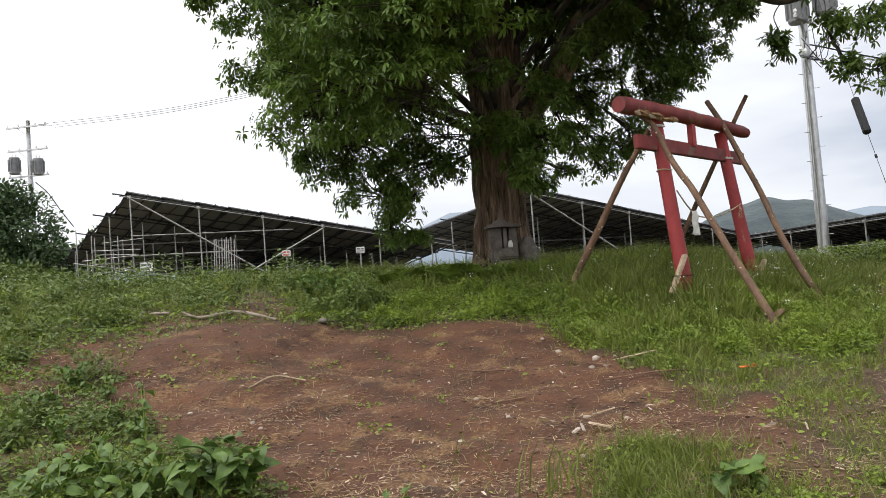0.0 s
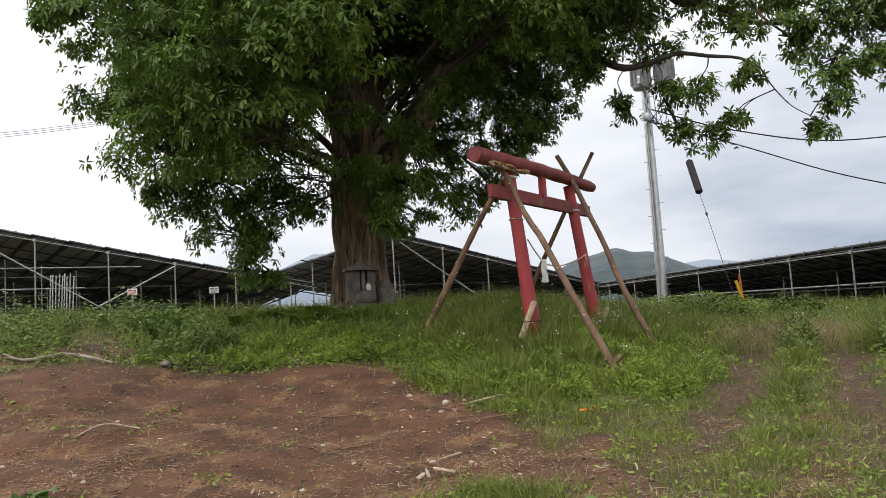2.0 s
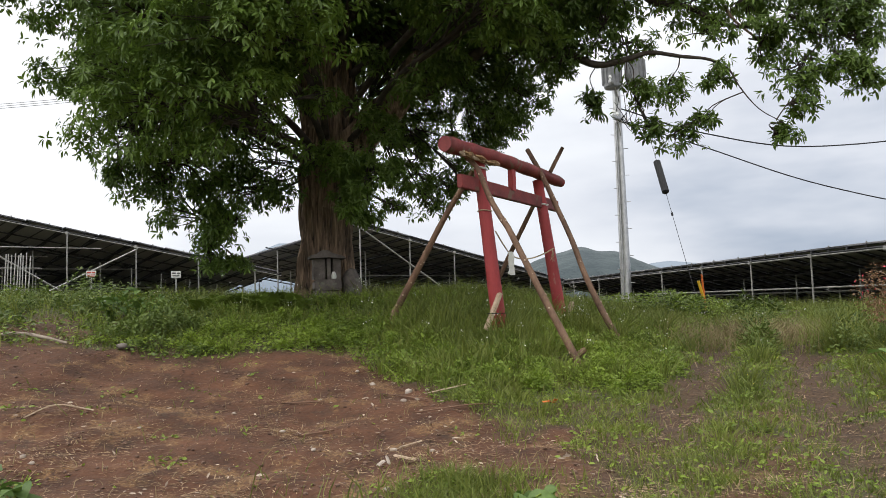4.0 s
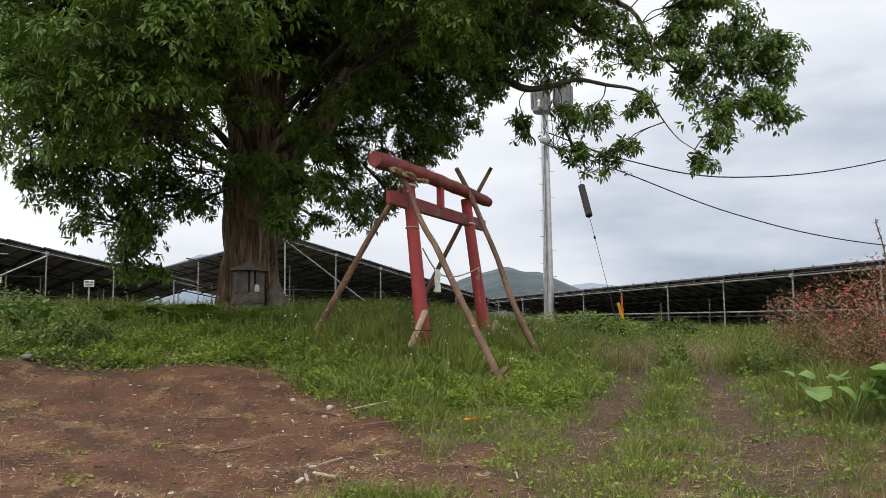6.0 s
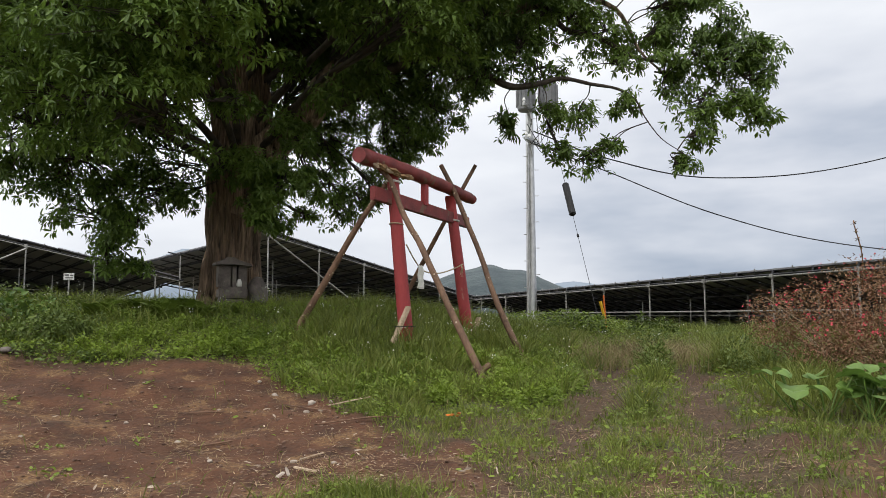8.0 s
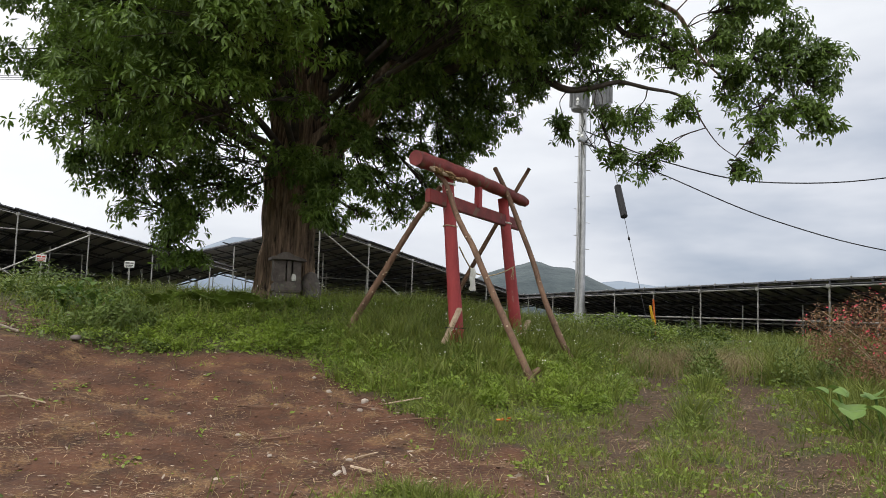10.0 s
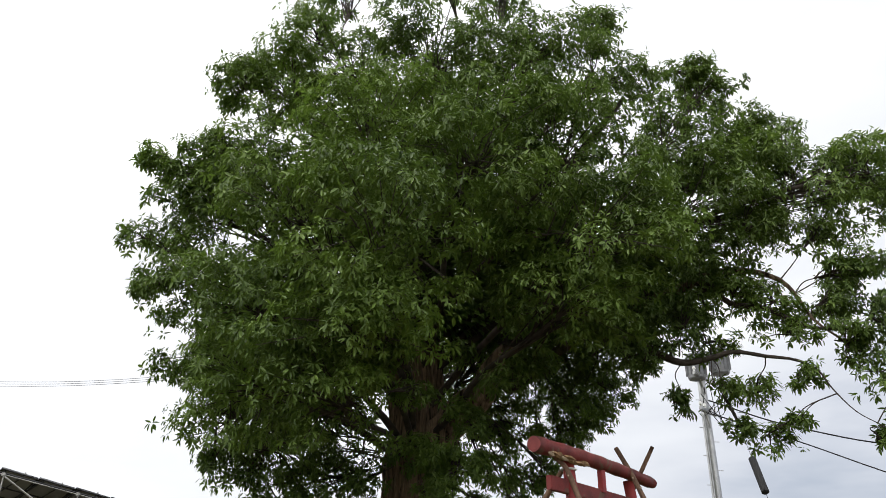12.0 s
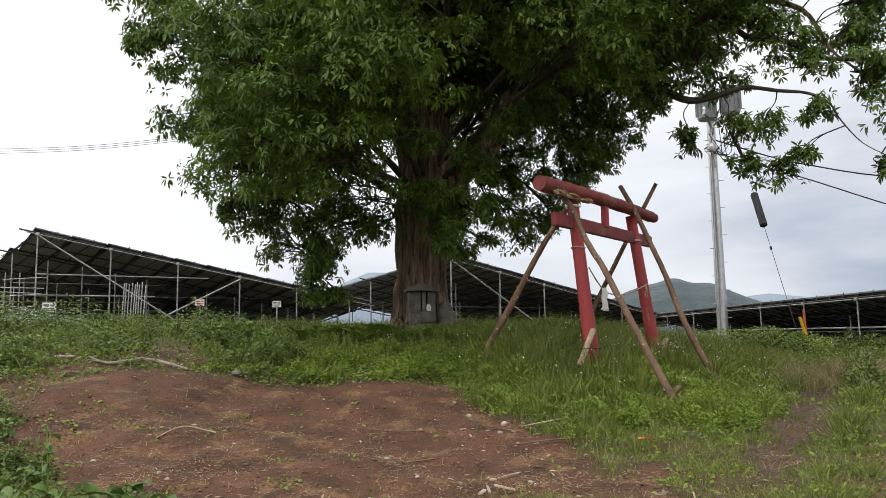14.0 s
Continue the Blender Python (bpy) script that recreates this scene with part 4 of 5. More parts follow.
# ---- solar arrays on scaffold frames ----
def solar_array(A, B, W, cols, rows, label, rail_drop=(), brace=()):
    """A tilted bank of modules seen from its high side. A, B: ends of the high edge; W: the way down the slope."""
    A, B, W = Vector(A), Vector(B), Vector(W)
    t = thing("solar_array", label, "solar array", "solar arrays")
    u = (B - A)
    n = u.cross(W).normalized()
    if n.z < 0:
        n = -n
    du, dw = u / cols, W / rows
    basis = Matrix((du.normalized(), dw.normalized(), n)).transposed().to_4x4()
    size = (du.length - 0.02, dw.length - 0.02, 0.035)
    me = mesh("module", *block(size, Matrix(), 0), M_PANEL)
    hx, hy = size[0] / 2, size[1] / 2
    ring = [(sx * (hx - e), sy * (hy - e), z) for z in (-0.03, 0.012) for e in (0.0, 0.045) for sx, sy in ((-1, -1), (1, -1), (1, 1), (-1, 1))]
    me_rim = mesh("rim", ring, [q for k in range(4) for q in ((k, (k + 1) % 4, 4 + (k + 1) % 4, 4 + k), (8 + k, 12 + k, 12 + (k + 1) % 4, 8 + (k + 1) % 4), (k, 8 + k, 8 + (k + 1) % 4, (k + 1) % 4), (4 + k, 4 + (k + 1) % 4, 12 + (k + 1) % 4, 12 + k))], M_FRAME)
    for i in range(cols):
        for k in range(rows):
            m = part("module", me, None, t)
            m.matrix_basis = Matrix.Translation(A + du * (i + 0.5) + dw * (k + 0.5)) @ basis
            part("rim", me_rim, None, m)
    down = -n
    for i in range(0, cols * 2 + 1):
        p = A + du * i / 2
        part("rafter", tube([p + down * 0.07, p + W + down * 0.07], 0.022 if i % 2 else 0.035, 4), M_FRAME, t)
    for k in range(rows * 2 + 1):
        p = A + dw * k / 2 + down * 0.13
        part("purlin", tube([p - u.normalized() * (0.5 if k % 2 == 0 else 0.1), p + u], 0.024, 6), M_FRAME, t)
    part("front_rail", pipe(A + down * 0.17 - u.normalized() * 0.3, B + down * 0.17, 0.018), M_PIPE, t, "galvanised scaffold pipe")
    step = max(1, round(1.9 / du.length))
    for r in range(0, rows + 1):
        for i in range(0, cols + 1, step if r == 0 or cols > 11 else 1):
            p = A + du * i + dw * r + down * 0.13
            g = hg(p.x, p.y)
            if p.z - g > 0.15:
                part("post", pipe(p, (p.x, p.y, g - 0.1), 0.023), M_PIPE, t)
                if r == 0:
                    part("clamp", block((0.11, 0.11, 0.09), Matrix.Translation(p + Vector((0, 0, -0.03))), 0.01), M_PIPE, t)
    for i in range(cols):
        part("clip", block((0.035, 0.035, 0.05), Matrix.Translation(A + du * (i + 0.5) + n * 0.02), 0.008), M_PIPE, t)
    for z, a, b, k in rail_drop:
        p, q = A + u * a + dw * k, A + u * b + dw * k
        part("rail", pipe((p.x, p.y, z), (q.x, q.y, z), 0.019), M_PIPE, t)
    for a, b, drop in brace:
        p, q = A + u * a, A + u * b
        part("brace", pipe(p + Vector((0, -0.06, -0.2)), (q.x, q.y - 0.06, q.z - drop), 0.026), M_PIPE, t)
    return t


solar_array((-9.45, 22.9, 4.87), (0.6, 27.6, 2.82), (-5.6, 6.6, -1.6), 11, 4, "dark tilted solar array on a tall scaffold pipe frame",
            ((3.52, 0.0, 0.45, 0), (3.0, 0.0, 0.95, 1), (2.6, 0.0, 0.95, 2), (3.4, 0.0, 0.4, 1), (2.9, 0.0, 0.5, 2), (2.35, 0.05, 0.7, 1), (2.45, 0.1, 0.8, 3), (2.9, 0.0, 0.3, 0)), ((0.0, 0.44, 2.4), (0.55, 0.32, 2.0)))
solar_array((3.1, 24.4, 4.24), (14.3, 31.0, 2.00), (-5.2, 8.2, -0.9), 12, 4, "dark solar array on scaffold pipes behind the great tree",
            ((2.6, 0.0, 0.8, 1),), ((0.0, 0.35, 1.9),))
solar_array((13.3, 9.0, 2.56), (12.4, 31.0, 2.29), (6.0, 0.5, -1.5), 20, 4, "long low solar array with pipe posts along the track",
            ((1.55, 0.1, 0.75, 0), (1.45, 0.1, 0.75, 1)), ())


def sign(x, y, z, w, h, bars, label, ink):
    t = thing("notice_board", label, "sign", "notice boards on the array posts", at=(x, y, z))
    part("board", block((w, 0.02, h), Matrix(), 0.004), M_WHITE, t)
    for i, (bx, bz, bw, bh) in enumerate(bars):
        part("writing_bar", block((bw * w, 0.004, bh * h), Matrix.Translation((bx * w, -0.013, bz * h)), 0), ink, t)
    part("stake", pipe((0, 0.03, h / 2), (0, 0.03, hg(x, y) - z - 0.1), 0.02), M_PIPE, t)


BARS = ((-0.2, 0.22, 0.4, 0.22), (0.25, 0.2, 0.3, 0.2), (0, -0.15, 0.75, 0.12), (-0.05, -0.34, 0.6, 0.08))
sign(-8.05, 20.3, 2.42, 0.34, 0.24, BARS, "small white notice with grey lettering near the arrays", M_GREY_INK)
sign(-4.45, 21.4, 2.55, 0.25, 0.18, BARS, "small white notice with red lettering near the arrays", M_INK)
sign(-2.35, 21.7, 2.50, 0.25, 0.18, BARS, "small pale notice with dark lettering near the arrays", M_GREY_INK)

rack = thing("pipe_rack", "upright bundle of spare scaffold pipes leaning together", "scaffold pipes")
for i in range(9):
    x = -6.95 + 0.075 * i
    part("pipe", pipe((x, 22.7, hg(x, 22.7) - 0.1), (x + 0.02 * math.sin(i * 5), 22.9, 3.22 + 0.05 * math.sin(i * 3)), 0.016), M_PIPE, rack)
stairs = thing("scaffold_stack", "stack of scaffold pipes at the end of the array", "scaffold pipes")
for i in range(9):
    z = 2.0 + 0.16 * i
    part("pipe", pipe((-11.3 + 0.09 * i, 22.3 + 0.5 * (i % 3), z + 0.30 * math.sin(i * 2.7)), (-9.6 + 0.07 * i, 22.6, z + 0.12 * math.sin(i * 4.1)), 0.013), M_PIPE, stairs)
for x in (-11.0, -10.7, -10.45, -10.15, -9.9, -9.75):
    part("pipe", pipe((x, 22.5, hg(x, 22.5) - 0.1), (x, 22.5, 3.45 + 0.35 * math.sin(x * 9)), 0.016), M_PIPE, stairs)


# ---- utility poles ----
def transformer(parent, x, y, z, r, h):
    can = part("transformer", tube([(x, y, z), (x, y, z + 0.04), (x, y, z + h - 0.05), (x, y, z + h)], [r * 0.9, r, r, r * 0.85], 18), M_CASE, parent, "grey finned pole transformer")
    for k in range(12):
        a = 2 * math.pi * k / 12
        part("fin", block((0.07, 0.018, h * 0.7), Matrix.Translation((x + math.cos(a) * (r + 0.02), y + math.sin(a) * (r + 0.02), z + h * 0.5)) @ pose(0, 0, 0, 0, 0, math.degrees(a)), 0), M_CASE, can)
    for dx in (-0.1, 0.1):
        part("bushing", tube([(x + dx, y, z + h), (x + dx, y, z + h + 0.08), (x + dx, y, z + h + 0.1), (x + dx, y, z + h + 0.2)], [0.04, 0.03, 0.045, 0.02], 8), M_WHITE, can)


def utility_pole(x, y, z0, top, r0, r1, label, arms, cans, bolts):
    t = thing("utility_pole", label, "utility pole", "utility poles")
    n = 10
    part("pole", tube([(x, y, z0 + (top - z0) * i / n) for i in range(n + 1)], [r0 + (r1 - r0) * i / n for i in range(n + 1)], 18), M_STEEL, t, "shiny galvanised steel tube", True)
    for z, half_, ang in arms:
        d = Vector((math.cos(ang), math.sin(ang), 0))
        p, q = Vector((x, y - r0, z)) - d * half_, Vector((x, y - r0, z)) + d * half_
        arm = part("cross_arm", block((0.09, 0.09, 2 * half_), frame_along(p, q), 0.005), M_STEEL, t)
        for s in (0.03, 0.3, 0.72, 0.97):
            c = p.lerp(q, s)
            part("insulator", tube([c, c + Vector((0, 0, 0.1)), c + Vector((0, 0, 0.12)), c + Vector((0, 0, 0.2))], [0.025, 0.03, 0.055, 0.03], 8), M_WHITE, arm)
        part("arm_brace", pipe(p.lerp(q, 0.25), (x, y - r0, z - 0.5), 0.02), M_STEEL, t)
    for c in cans:
        transformer(t, *c)
    for i in range(bolts):
        z = z0 + 0.9 + i * 0.42
        s = 1 if i % 2 else -1
        part("step_bolt", pipe((x, y, z), (x + s * (r0 + 0.11), y - 0.05, z), 0.011, 5), M_STEEL, t)
    return t


poleE = utility_pole(10.88, 21.12, 0.6, 11.4, 0.17, 0.10, "steel utility pole with transformers beyond the grassy crest", ((10.9, 0.7, 0.3), (8.05, 0.75, 0.75), (7.0, 0.6, 0.75), (10.0, 0.6, 0.3)),
                     ((11.42, 20.85, 8.15, 0.27, 0.85), (10.62, 20.85, 7.95, 0.26, 0.8)), 19)
for i in range(7):
    a = Vector((10.6 + 0.1 * i, 20.9, 7.0 + 0.1 * (i % 3)))
    b = Vector((11.6 - 0.16 * i, 20.8, 7.9 - 0.2 * (i % 4)))
    part("jumper_cable", tube(curve([a, (a + b) / 2 + Vector((0.3 * math.sin(i * 2.3), 0, -0.5)), b], 6), 0.011, 5), M_BLACK, poleE)
part("conduit", tube([(10.72, 21.0, 0.9), (10.74, 21.0, 6.9)], 0.035, 8), M_STEEL, poleE)
poleW = utility_pole(-23.95, 43.9, 1.5, 12.7, 0.19, 0.11, "steel utility pole with two transformers among trees", ((12.3, 1.3, -0.15), (10.9, 1.3, -0.15), (9.35, 1.3, -0.15), (8.3, 1.1, -0.15)),
                     ((-24.7, 43.6, 9.5, 0.29, 1.0), (-23.3, 43.6, 9.35, 0.29, 1.0)), 0)


def cable(points, r, label, sag=None):
    line = curve(points, 8)
    return tagged(part("overhead_cable", tube(line, r, 5), M_BLACK), label, "cable", "overhead cables")


for i in range(3):
    cable([(-23.2 + i * 0.5, 43.6, 12.35 - 0.12 * i), (-12, 37.2, 11.2 - 0.1 * i), (0, 29.0, 10.6 - 0.1 * i), (10.6 + 0.2 * i, 21.1, 11.0)], 0.010, "thin overhead power line between the two poles")
cable([(10.95, 21.1, 7.4), (13.4, 20.4, 6.5), (16.9, 19.5, 5.95), (23.2, 19.1, 6.85), (34, 18, 10)], 0.022, "sagging black overhead service cable from the pole")
cable([(10.95, 21.1, 7.0), (14.0, 21.4, 6.3), (17.1, 19.7, 4.75), (22.6, 19.7, 3.95), (31, 18.5, 3.4)], 0.020, "sagging black overhead service cable from the pole")

cable([(-23.4, 43.4, 8.9), (-22.7, 43.4, 8.2), (-22.0, 43.4, 7.1), (-21.3, 43.4, 6.1)], 0.03, "slack black cable hanging from the far pole")

guy = thing("guy_wire", "pole guy wire with black sleeve and yellow ground guard", "guy wire")
g0, g1 = Vector((10.0, 15.6, 0.75)), Vector((10.97, 20.96, 9.9))
part("wire", pipe(g0, g1, 0.007, 5), M_FRAME, guy)
part("sleeve", tube([g0.lerp(g1, s) for s in (0.375, 0.378, 0.477, 0.48)], [0.06, 0.095, 0.095, 0.06], 12), M_BLACK, guy, "black insulating sleeve")
part("clamp", tube([g0.lerp(g1, 0.305), g0.lerp(g1, 0.312)], 0.03, 8), M_BLACK, guy)
part("guard", tube([(9.99, 15.57, 1.40), (9.90, 15.60, 1.80)], 0.034, 10), M_YELLOW_PLASTIC, guy, "yellow plastic guard tube")
part("marker", tube([(10.06, 15.56, 0.8), (9.98, 15.58, 1.95)], 0.022, 8), M_ORANGE, guy, "orange marker stake")


# ---- trees and scrub in the background ----
def leafy(name, label, category, lobes, count, leaf, material, trunk=True, group="", seed=1, flowers=None):
    rs = np.random.RandomState(seed)
    rng = random.Random(seed)
    x0, y0 = lobes[0][0], lobes[0][1]
    t = thing(name, label, category, group)
    if trunk:
        top = Vector(lobes[0][:3])
        part("trunk", tube(curve([(x0, y0, hg(x0, y0) - 0.2), (x0 + 0.1, y0, (hg(x0, y0) + top.z) / 2), top], 4), [0.17 - 0.012 * i for i in range(9)], 9, True, 0.05, rng), M_LIMB, t, smooth=True)
    C, D = [], []
    for (x, y, z, r) in lobes:
        n = int(count * r * r)
        d = unit(rs.normal(size=(n, 3)))
        k = r * (1 - 0.5 * rs.rand(n) ** 1.7) * (1 + 0.25 * np.sin(d[:, 0] * 6 + x) * np.sin(d[:, 2] * 5 + d[:, 1] * 4))
        C.append(np.array([[x, y, z]]) + d * k[:, None])
        D.append(d)
        if trunk:
            part("limb", tube([Vector((x0, y0, (hg(x0, y0) + z) / 2)), Vector((x, y, z - 0.3 * r)), Vector((x, y, z + 0.4 * r))], [0.07, 0.045, 0.015], 6, False), M_LIMB, t)
    C, D = np.concatenate(C), np.concatenate(D)
    L = rs.uniform(0.6, 1.3, len(C)) * leaf
    v, f = leaf_geo(C, D + rs.normal(size=C.shape) * 0.7 - np.array([[0, 0, 0.2]]), D + np.array([[0, 0, 0.6]]) + rs.normal(size=C.shape) * 0.3, L, L * 0.5)
    c = part("foliage", (v, f), material, t)
    c["kind"] = "stuff"
    return t, C, D


leafy("background_tree", "dark dense broadleaf tree at the edge of the field", "tree", [(-17.4, 30.5, 4.4, 1.7), (-16.2, 30.2, 3.3, 1.2), (-19.2, 30.0, 4.6, 1.9), (-17.6, 30.4, 5.8, 1.0), (-18.6, 30.8, 6.0, 1.1), (-15.4, 30.0, 2.9, 0.8)], 1500, 0.21, M_FAR_LEAF, seed=3, group="field edge trees")
leafy("background_tree", "young leafy tree behind the array end", "tree", [(-16.5, 36.4, 4.3, 0.9), (-17.1, 36.5, 3.7, 1.0), (-16.2, 36.4, 5.1, 0.5), (-18.0, 36.0, 3.4, 1.1), (-15.7, 36.3, 3.5, 0.8)], 1000, 0.19, M_SCRUB, seed=4, group="field edge trees")
leafy("background_shrub", "low green scrub along the field edge", "shrub", [(-15.5, 27.5, 2.4, 0.9), (-14.2, 26.0, 2.3, 0.7), (-16.6, 27.0, 2.7, 1.0), (-18.0, 27.8, 2.8, 1.2), (-13.2, 25.4, 2.2, 0.6)], 1500, 0.13, M_SCRUB, False, seed=5)

leafy("dark_bush", "small dark green bush at the edge of bare earth", "bush", [(-1.3, 9.55, 1.30, 0.22), (-1.1, 9.6, 1.38, 0.20), (-1.5, 9.6, 1.25, 0.18), (-0.9, 9.7, 1.30, 0.16)], 9000, 0.06, M_SCRUB, False, seed=12)
leafy("crest_weeds", "tall leafy weeds round the foot of the pole", "weeds", [(8.0 + 0.42 * i, 14.6 - 0.5 * i + 0.3 * (i % 3), 1.12 + 0.12 * (i % 2), 0.22 + 0.05 * (i % 3)) for i in range(5)], 4500, 0.10, M_SCRUB, False, seed=13)

# azalea with thin stems and small crimson flowers
def azalea():
    lobes = [(7.35, 6.1, 1.42, 0.62), (6.95, 6.45, 1.32, 0.5), (7.85, 5.9, 1.55, 0.6), (7.5, 5.4, 1.25, 0.65), (6.62, 6.75, 1.40, 0.33), (8.2, 5.4, 1.6, 0.7), (6.95, 6.05, 1.0, 0.45), (7.1, 5.5, 0.9, 0.45)]
    t, C, D = leafy("azalea_bush", "azalea bush with reddish-brown leaves and scattered crimson flowers", "bush", lobes, 14000, 0.032, M_AZALEA_LEAF, False, seed=8)
    rng = random.Random(9)
    for i in range(46):
        x, y, z, r = lobes[i % len(lobes)]
        e = Vector((x, y, z)) + Vector((rng.gauss(0, 1), rng.gauss(0, 1), rng.gauss(0.5, 0.7))).normalized() * r * rng.uniform(0.6, 1.25)
        b = Vector((7.35 + rng.uniform(-.25, .25), 5.8 + rng.uniform(-.25, .25), 0.6))
        part("stem", tube(curve([b, b.lerp(e, 0.5) + Vector((rng.uniform(-.12, .12), rng.uniform(-.12, .12), -0.08)), e], 3), [0.016, 0.015, 0.012, 0.010, 0.008, 0.006, 0.004], 5), M_LOG if i % 3 else M_SPLIT, t)
    rs = np.random.RandomState(10)
    pick = rs.choice(len(C), 4200, replace=False)
    pick = pick[(D[pick, 2] > -0.1) & (np.sin(C[pick, 0] * 9 + 2) * np.sin(C[pick, 1] * 8) * np.sin(C[pick, 2] * 10 + 1) > 0.07) & (C[pick, 2] > 1.15)]
    base = np.repeat(C[pick] + D[pick] * 0.05, 5, 0)
    a = np.tile(np.arange(5) * 2 * np.pi / 5, len(pick))
    ax = np.repeat(D[pick], 5, 0)
    e1 = unit(np.cross(ax, np.array([[0.1, 0.2, 1.0]])))
    e2 = np.cross(ax, e1)
    w = e1 * np.cos(a)[:, None] + e2 * np.sin(a)[:, None] + ax * 0.6
    L = rs.uniform(0.011, 0.020, len(base))
    fl = part("blossom_spread", leaf_geo(base, w, ax, L, L * 0.9), M_AZALEA_FLOWER, t, "crimson five-petalled flowers")
    fl["kind"] = "stuff"
    for sx, sy in ((7.55, 5.75), (7.75, 5.65), (7.25, 6.1)):
        line = curve([(sx, sy, 1.7), (sx + 0.02, sy, 2.1), (sx + rng.uniform(-.1, .1), sy, 2.45)], 4)
        part("stem", tube(line, 0.007, 5), M_LOG, t)
        p = np.array([list(q) for q in line for _ in range(7)])
        d = rs.normal(size=p.shape)
        L = rs.uniform(0.03, 0.05, len(p))
        part("shoot_leaves", leaf_geo(p, d, np.tile([[0, 0, 1.0]], (len(p), 1)), L, L * 0.5), M_AZALEA_LEAF, t)["kind"] = "stuff"


azalea()


# ---- big-leaved plants ----
def leaf_mesh(name, length, width, material, rounded=False):
    """A single large leaf with a midrib fold, wavy edge and a bent tip; lies along +y."""
    rows_, v, f = 7, [], []
    for i in range(rows_):
        s = i / (rows_ - 1)
        w = width / 2 * (math.sqrt(max(0, 1 - (2 * s - 1) ** 2)) if rounded else math.sin(math.pi * min(1, s * 0.93 + 0.07) ** 0.75))
        w = max(w, 0.003)
        z = 0.16 * length * math.sin(s * 2.2) - 0.22 * length * s * s
        for k, q in enumerate((-1, -0.5, 0, 0.5, 1)):
            v.append((q * w, s * length, z + abs(q) * w * 0.28 + 0.02 * length * math.sin(s * 9 + k * 2)))
    for i in range(rows_ - 1):
        for k in range(4):
            f.append((i * 5 + k, i * 5 + k + 1, i * 5 + k + 6, i * 5 + k + 5))
    return mesh(name, v, f, material, True)


BROAD_LEAF = [leaf_mesh("leaf", 0.14, 0.095, M_BROAD), leaf_mesh("leaf", 0.10, 0.075, M_BROAD), leaf_mesh("leaf", 0.17, 0.11, M_BROAD)]
ROUND_LEAF = [leaf_mesh("leaf", 0.15, 0.18, M_BUTTERBUR, True), leaf_mesh("leaf", 0.11, 0.13, M_BUTTERBUR, True), leaf_mesh("leaf", 0.13, 0.14, M_BUTTERBUR, True)]


def broad_plant(x, y, h, stems, per_stem, label, rng, spread=0.2, size=1.0):
    z = hg(x, y)
    t = thing("broadleaf_weed", label, "plant", "broad-leaved weeds on the earth", at=(x, y, z))
    for s in range(stems):
        a = rng.uniform(0, 6.28)
        out = rng.uniform(0.3, 1) * spread
        line = curve([(0, 0, -0.03), (math.cos(a) * out * 0.4, math.sin(a) * out * 0.4, h * 0.5), (math.cos(a) * out, math.sin(a) * out, h * rng.uniform(0.75, 1.05))], 4)
        part("stem", tube(line, 0.004, 5), M_WEED, t)
        for k in range(per_stem):
            p = line[min(len(line) - 1, 2 + int(k * (len(line) - 2) / per_stem))]
            b = a + k * 2.4 + rng.uniform(-.5, .5)
            lf = part("leaf", rng.choice(BROAD_LEAF), None, t)
            lf.matrix_basis = Matrix.Translation(p) @ pose(0, 0, 0, rng.uniform(-55, 30), rng.uniform(-40, 40), math.degrees(b)) @ Matrix.Scale(size * rng.uniform(0.6, 1.15), 4)


FR = random.Random(31)
for x, y, h, st, per, sz in ((-1.40, 4.32, 0.34, 7, 5, 1.25), (-1.22, 4.22, 0.30, 6, 5, 1.15), (-1.55, 4.15, 0.30, 6, 5, 1.1), (-1.75, 4.25, 0.26, 6, 6, 0.6), (-2.0, 4.3, 0.28, 7, 6, 0.6), (-2.3, 4.35, 0.30, 7, 6, 0.6), (-1.75, 3.95, 0.28, 6, 6, 0.65), (-2.0, 4.0, 0.28, 6, 6, 0.6),
                             (-1.95, 4.75, 0.62, 2, 9, 0.55), (-2.2, 4.1, 0.32, 7, 6, 0.6), (-1.3, 2.9, 0.3, 6, 5, 0.9), (-0.35, 3.75, 0.16, 4, 4, 0.5), (1.3, 3.75, 0.16, 4, 4, 0.9), (1.5, 3.8, 0.15, 4, 4, 0.8), (-2.4, 4.9, 0.24, 6, 6, 0.5), (-2.8, 5.3, 0.24, 6, 6, 0.5), (-2.9, 4.6, 0.28, 6, 6, 0.55),
                             (-2.55, 5.6, 0.22, 6, 6, 0.45), (-2.2, 5.3, 0.2, 5, 6, 0.45), (-3.1, 5.9, 0.26, 6, 6, 0.5), (-3.3, 6.6, 0.24, 6, 6, 0.5), (-2.9, 6.3, 0.2, 5, 6, 0.45)):
    broad_plant(x, y, h, st, per, "leafy green weed with broad pointed leaves on bare earth", FR, 0.20, sz)
for x, y in ((-1.6, 10.3), (-1.35, 10.1), (-1.9, 10.5)):
    broad_plant(x, y, 0.45, 8, 7, "dark green bushy weed at the edge of the bank", FR, 0.3, 0.75)


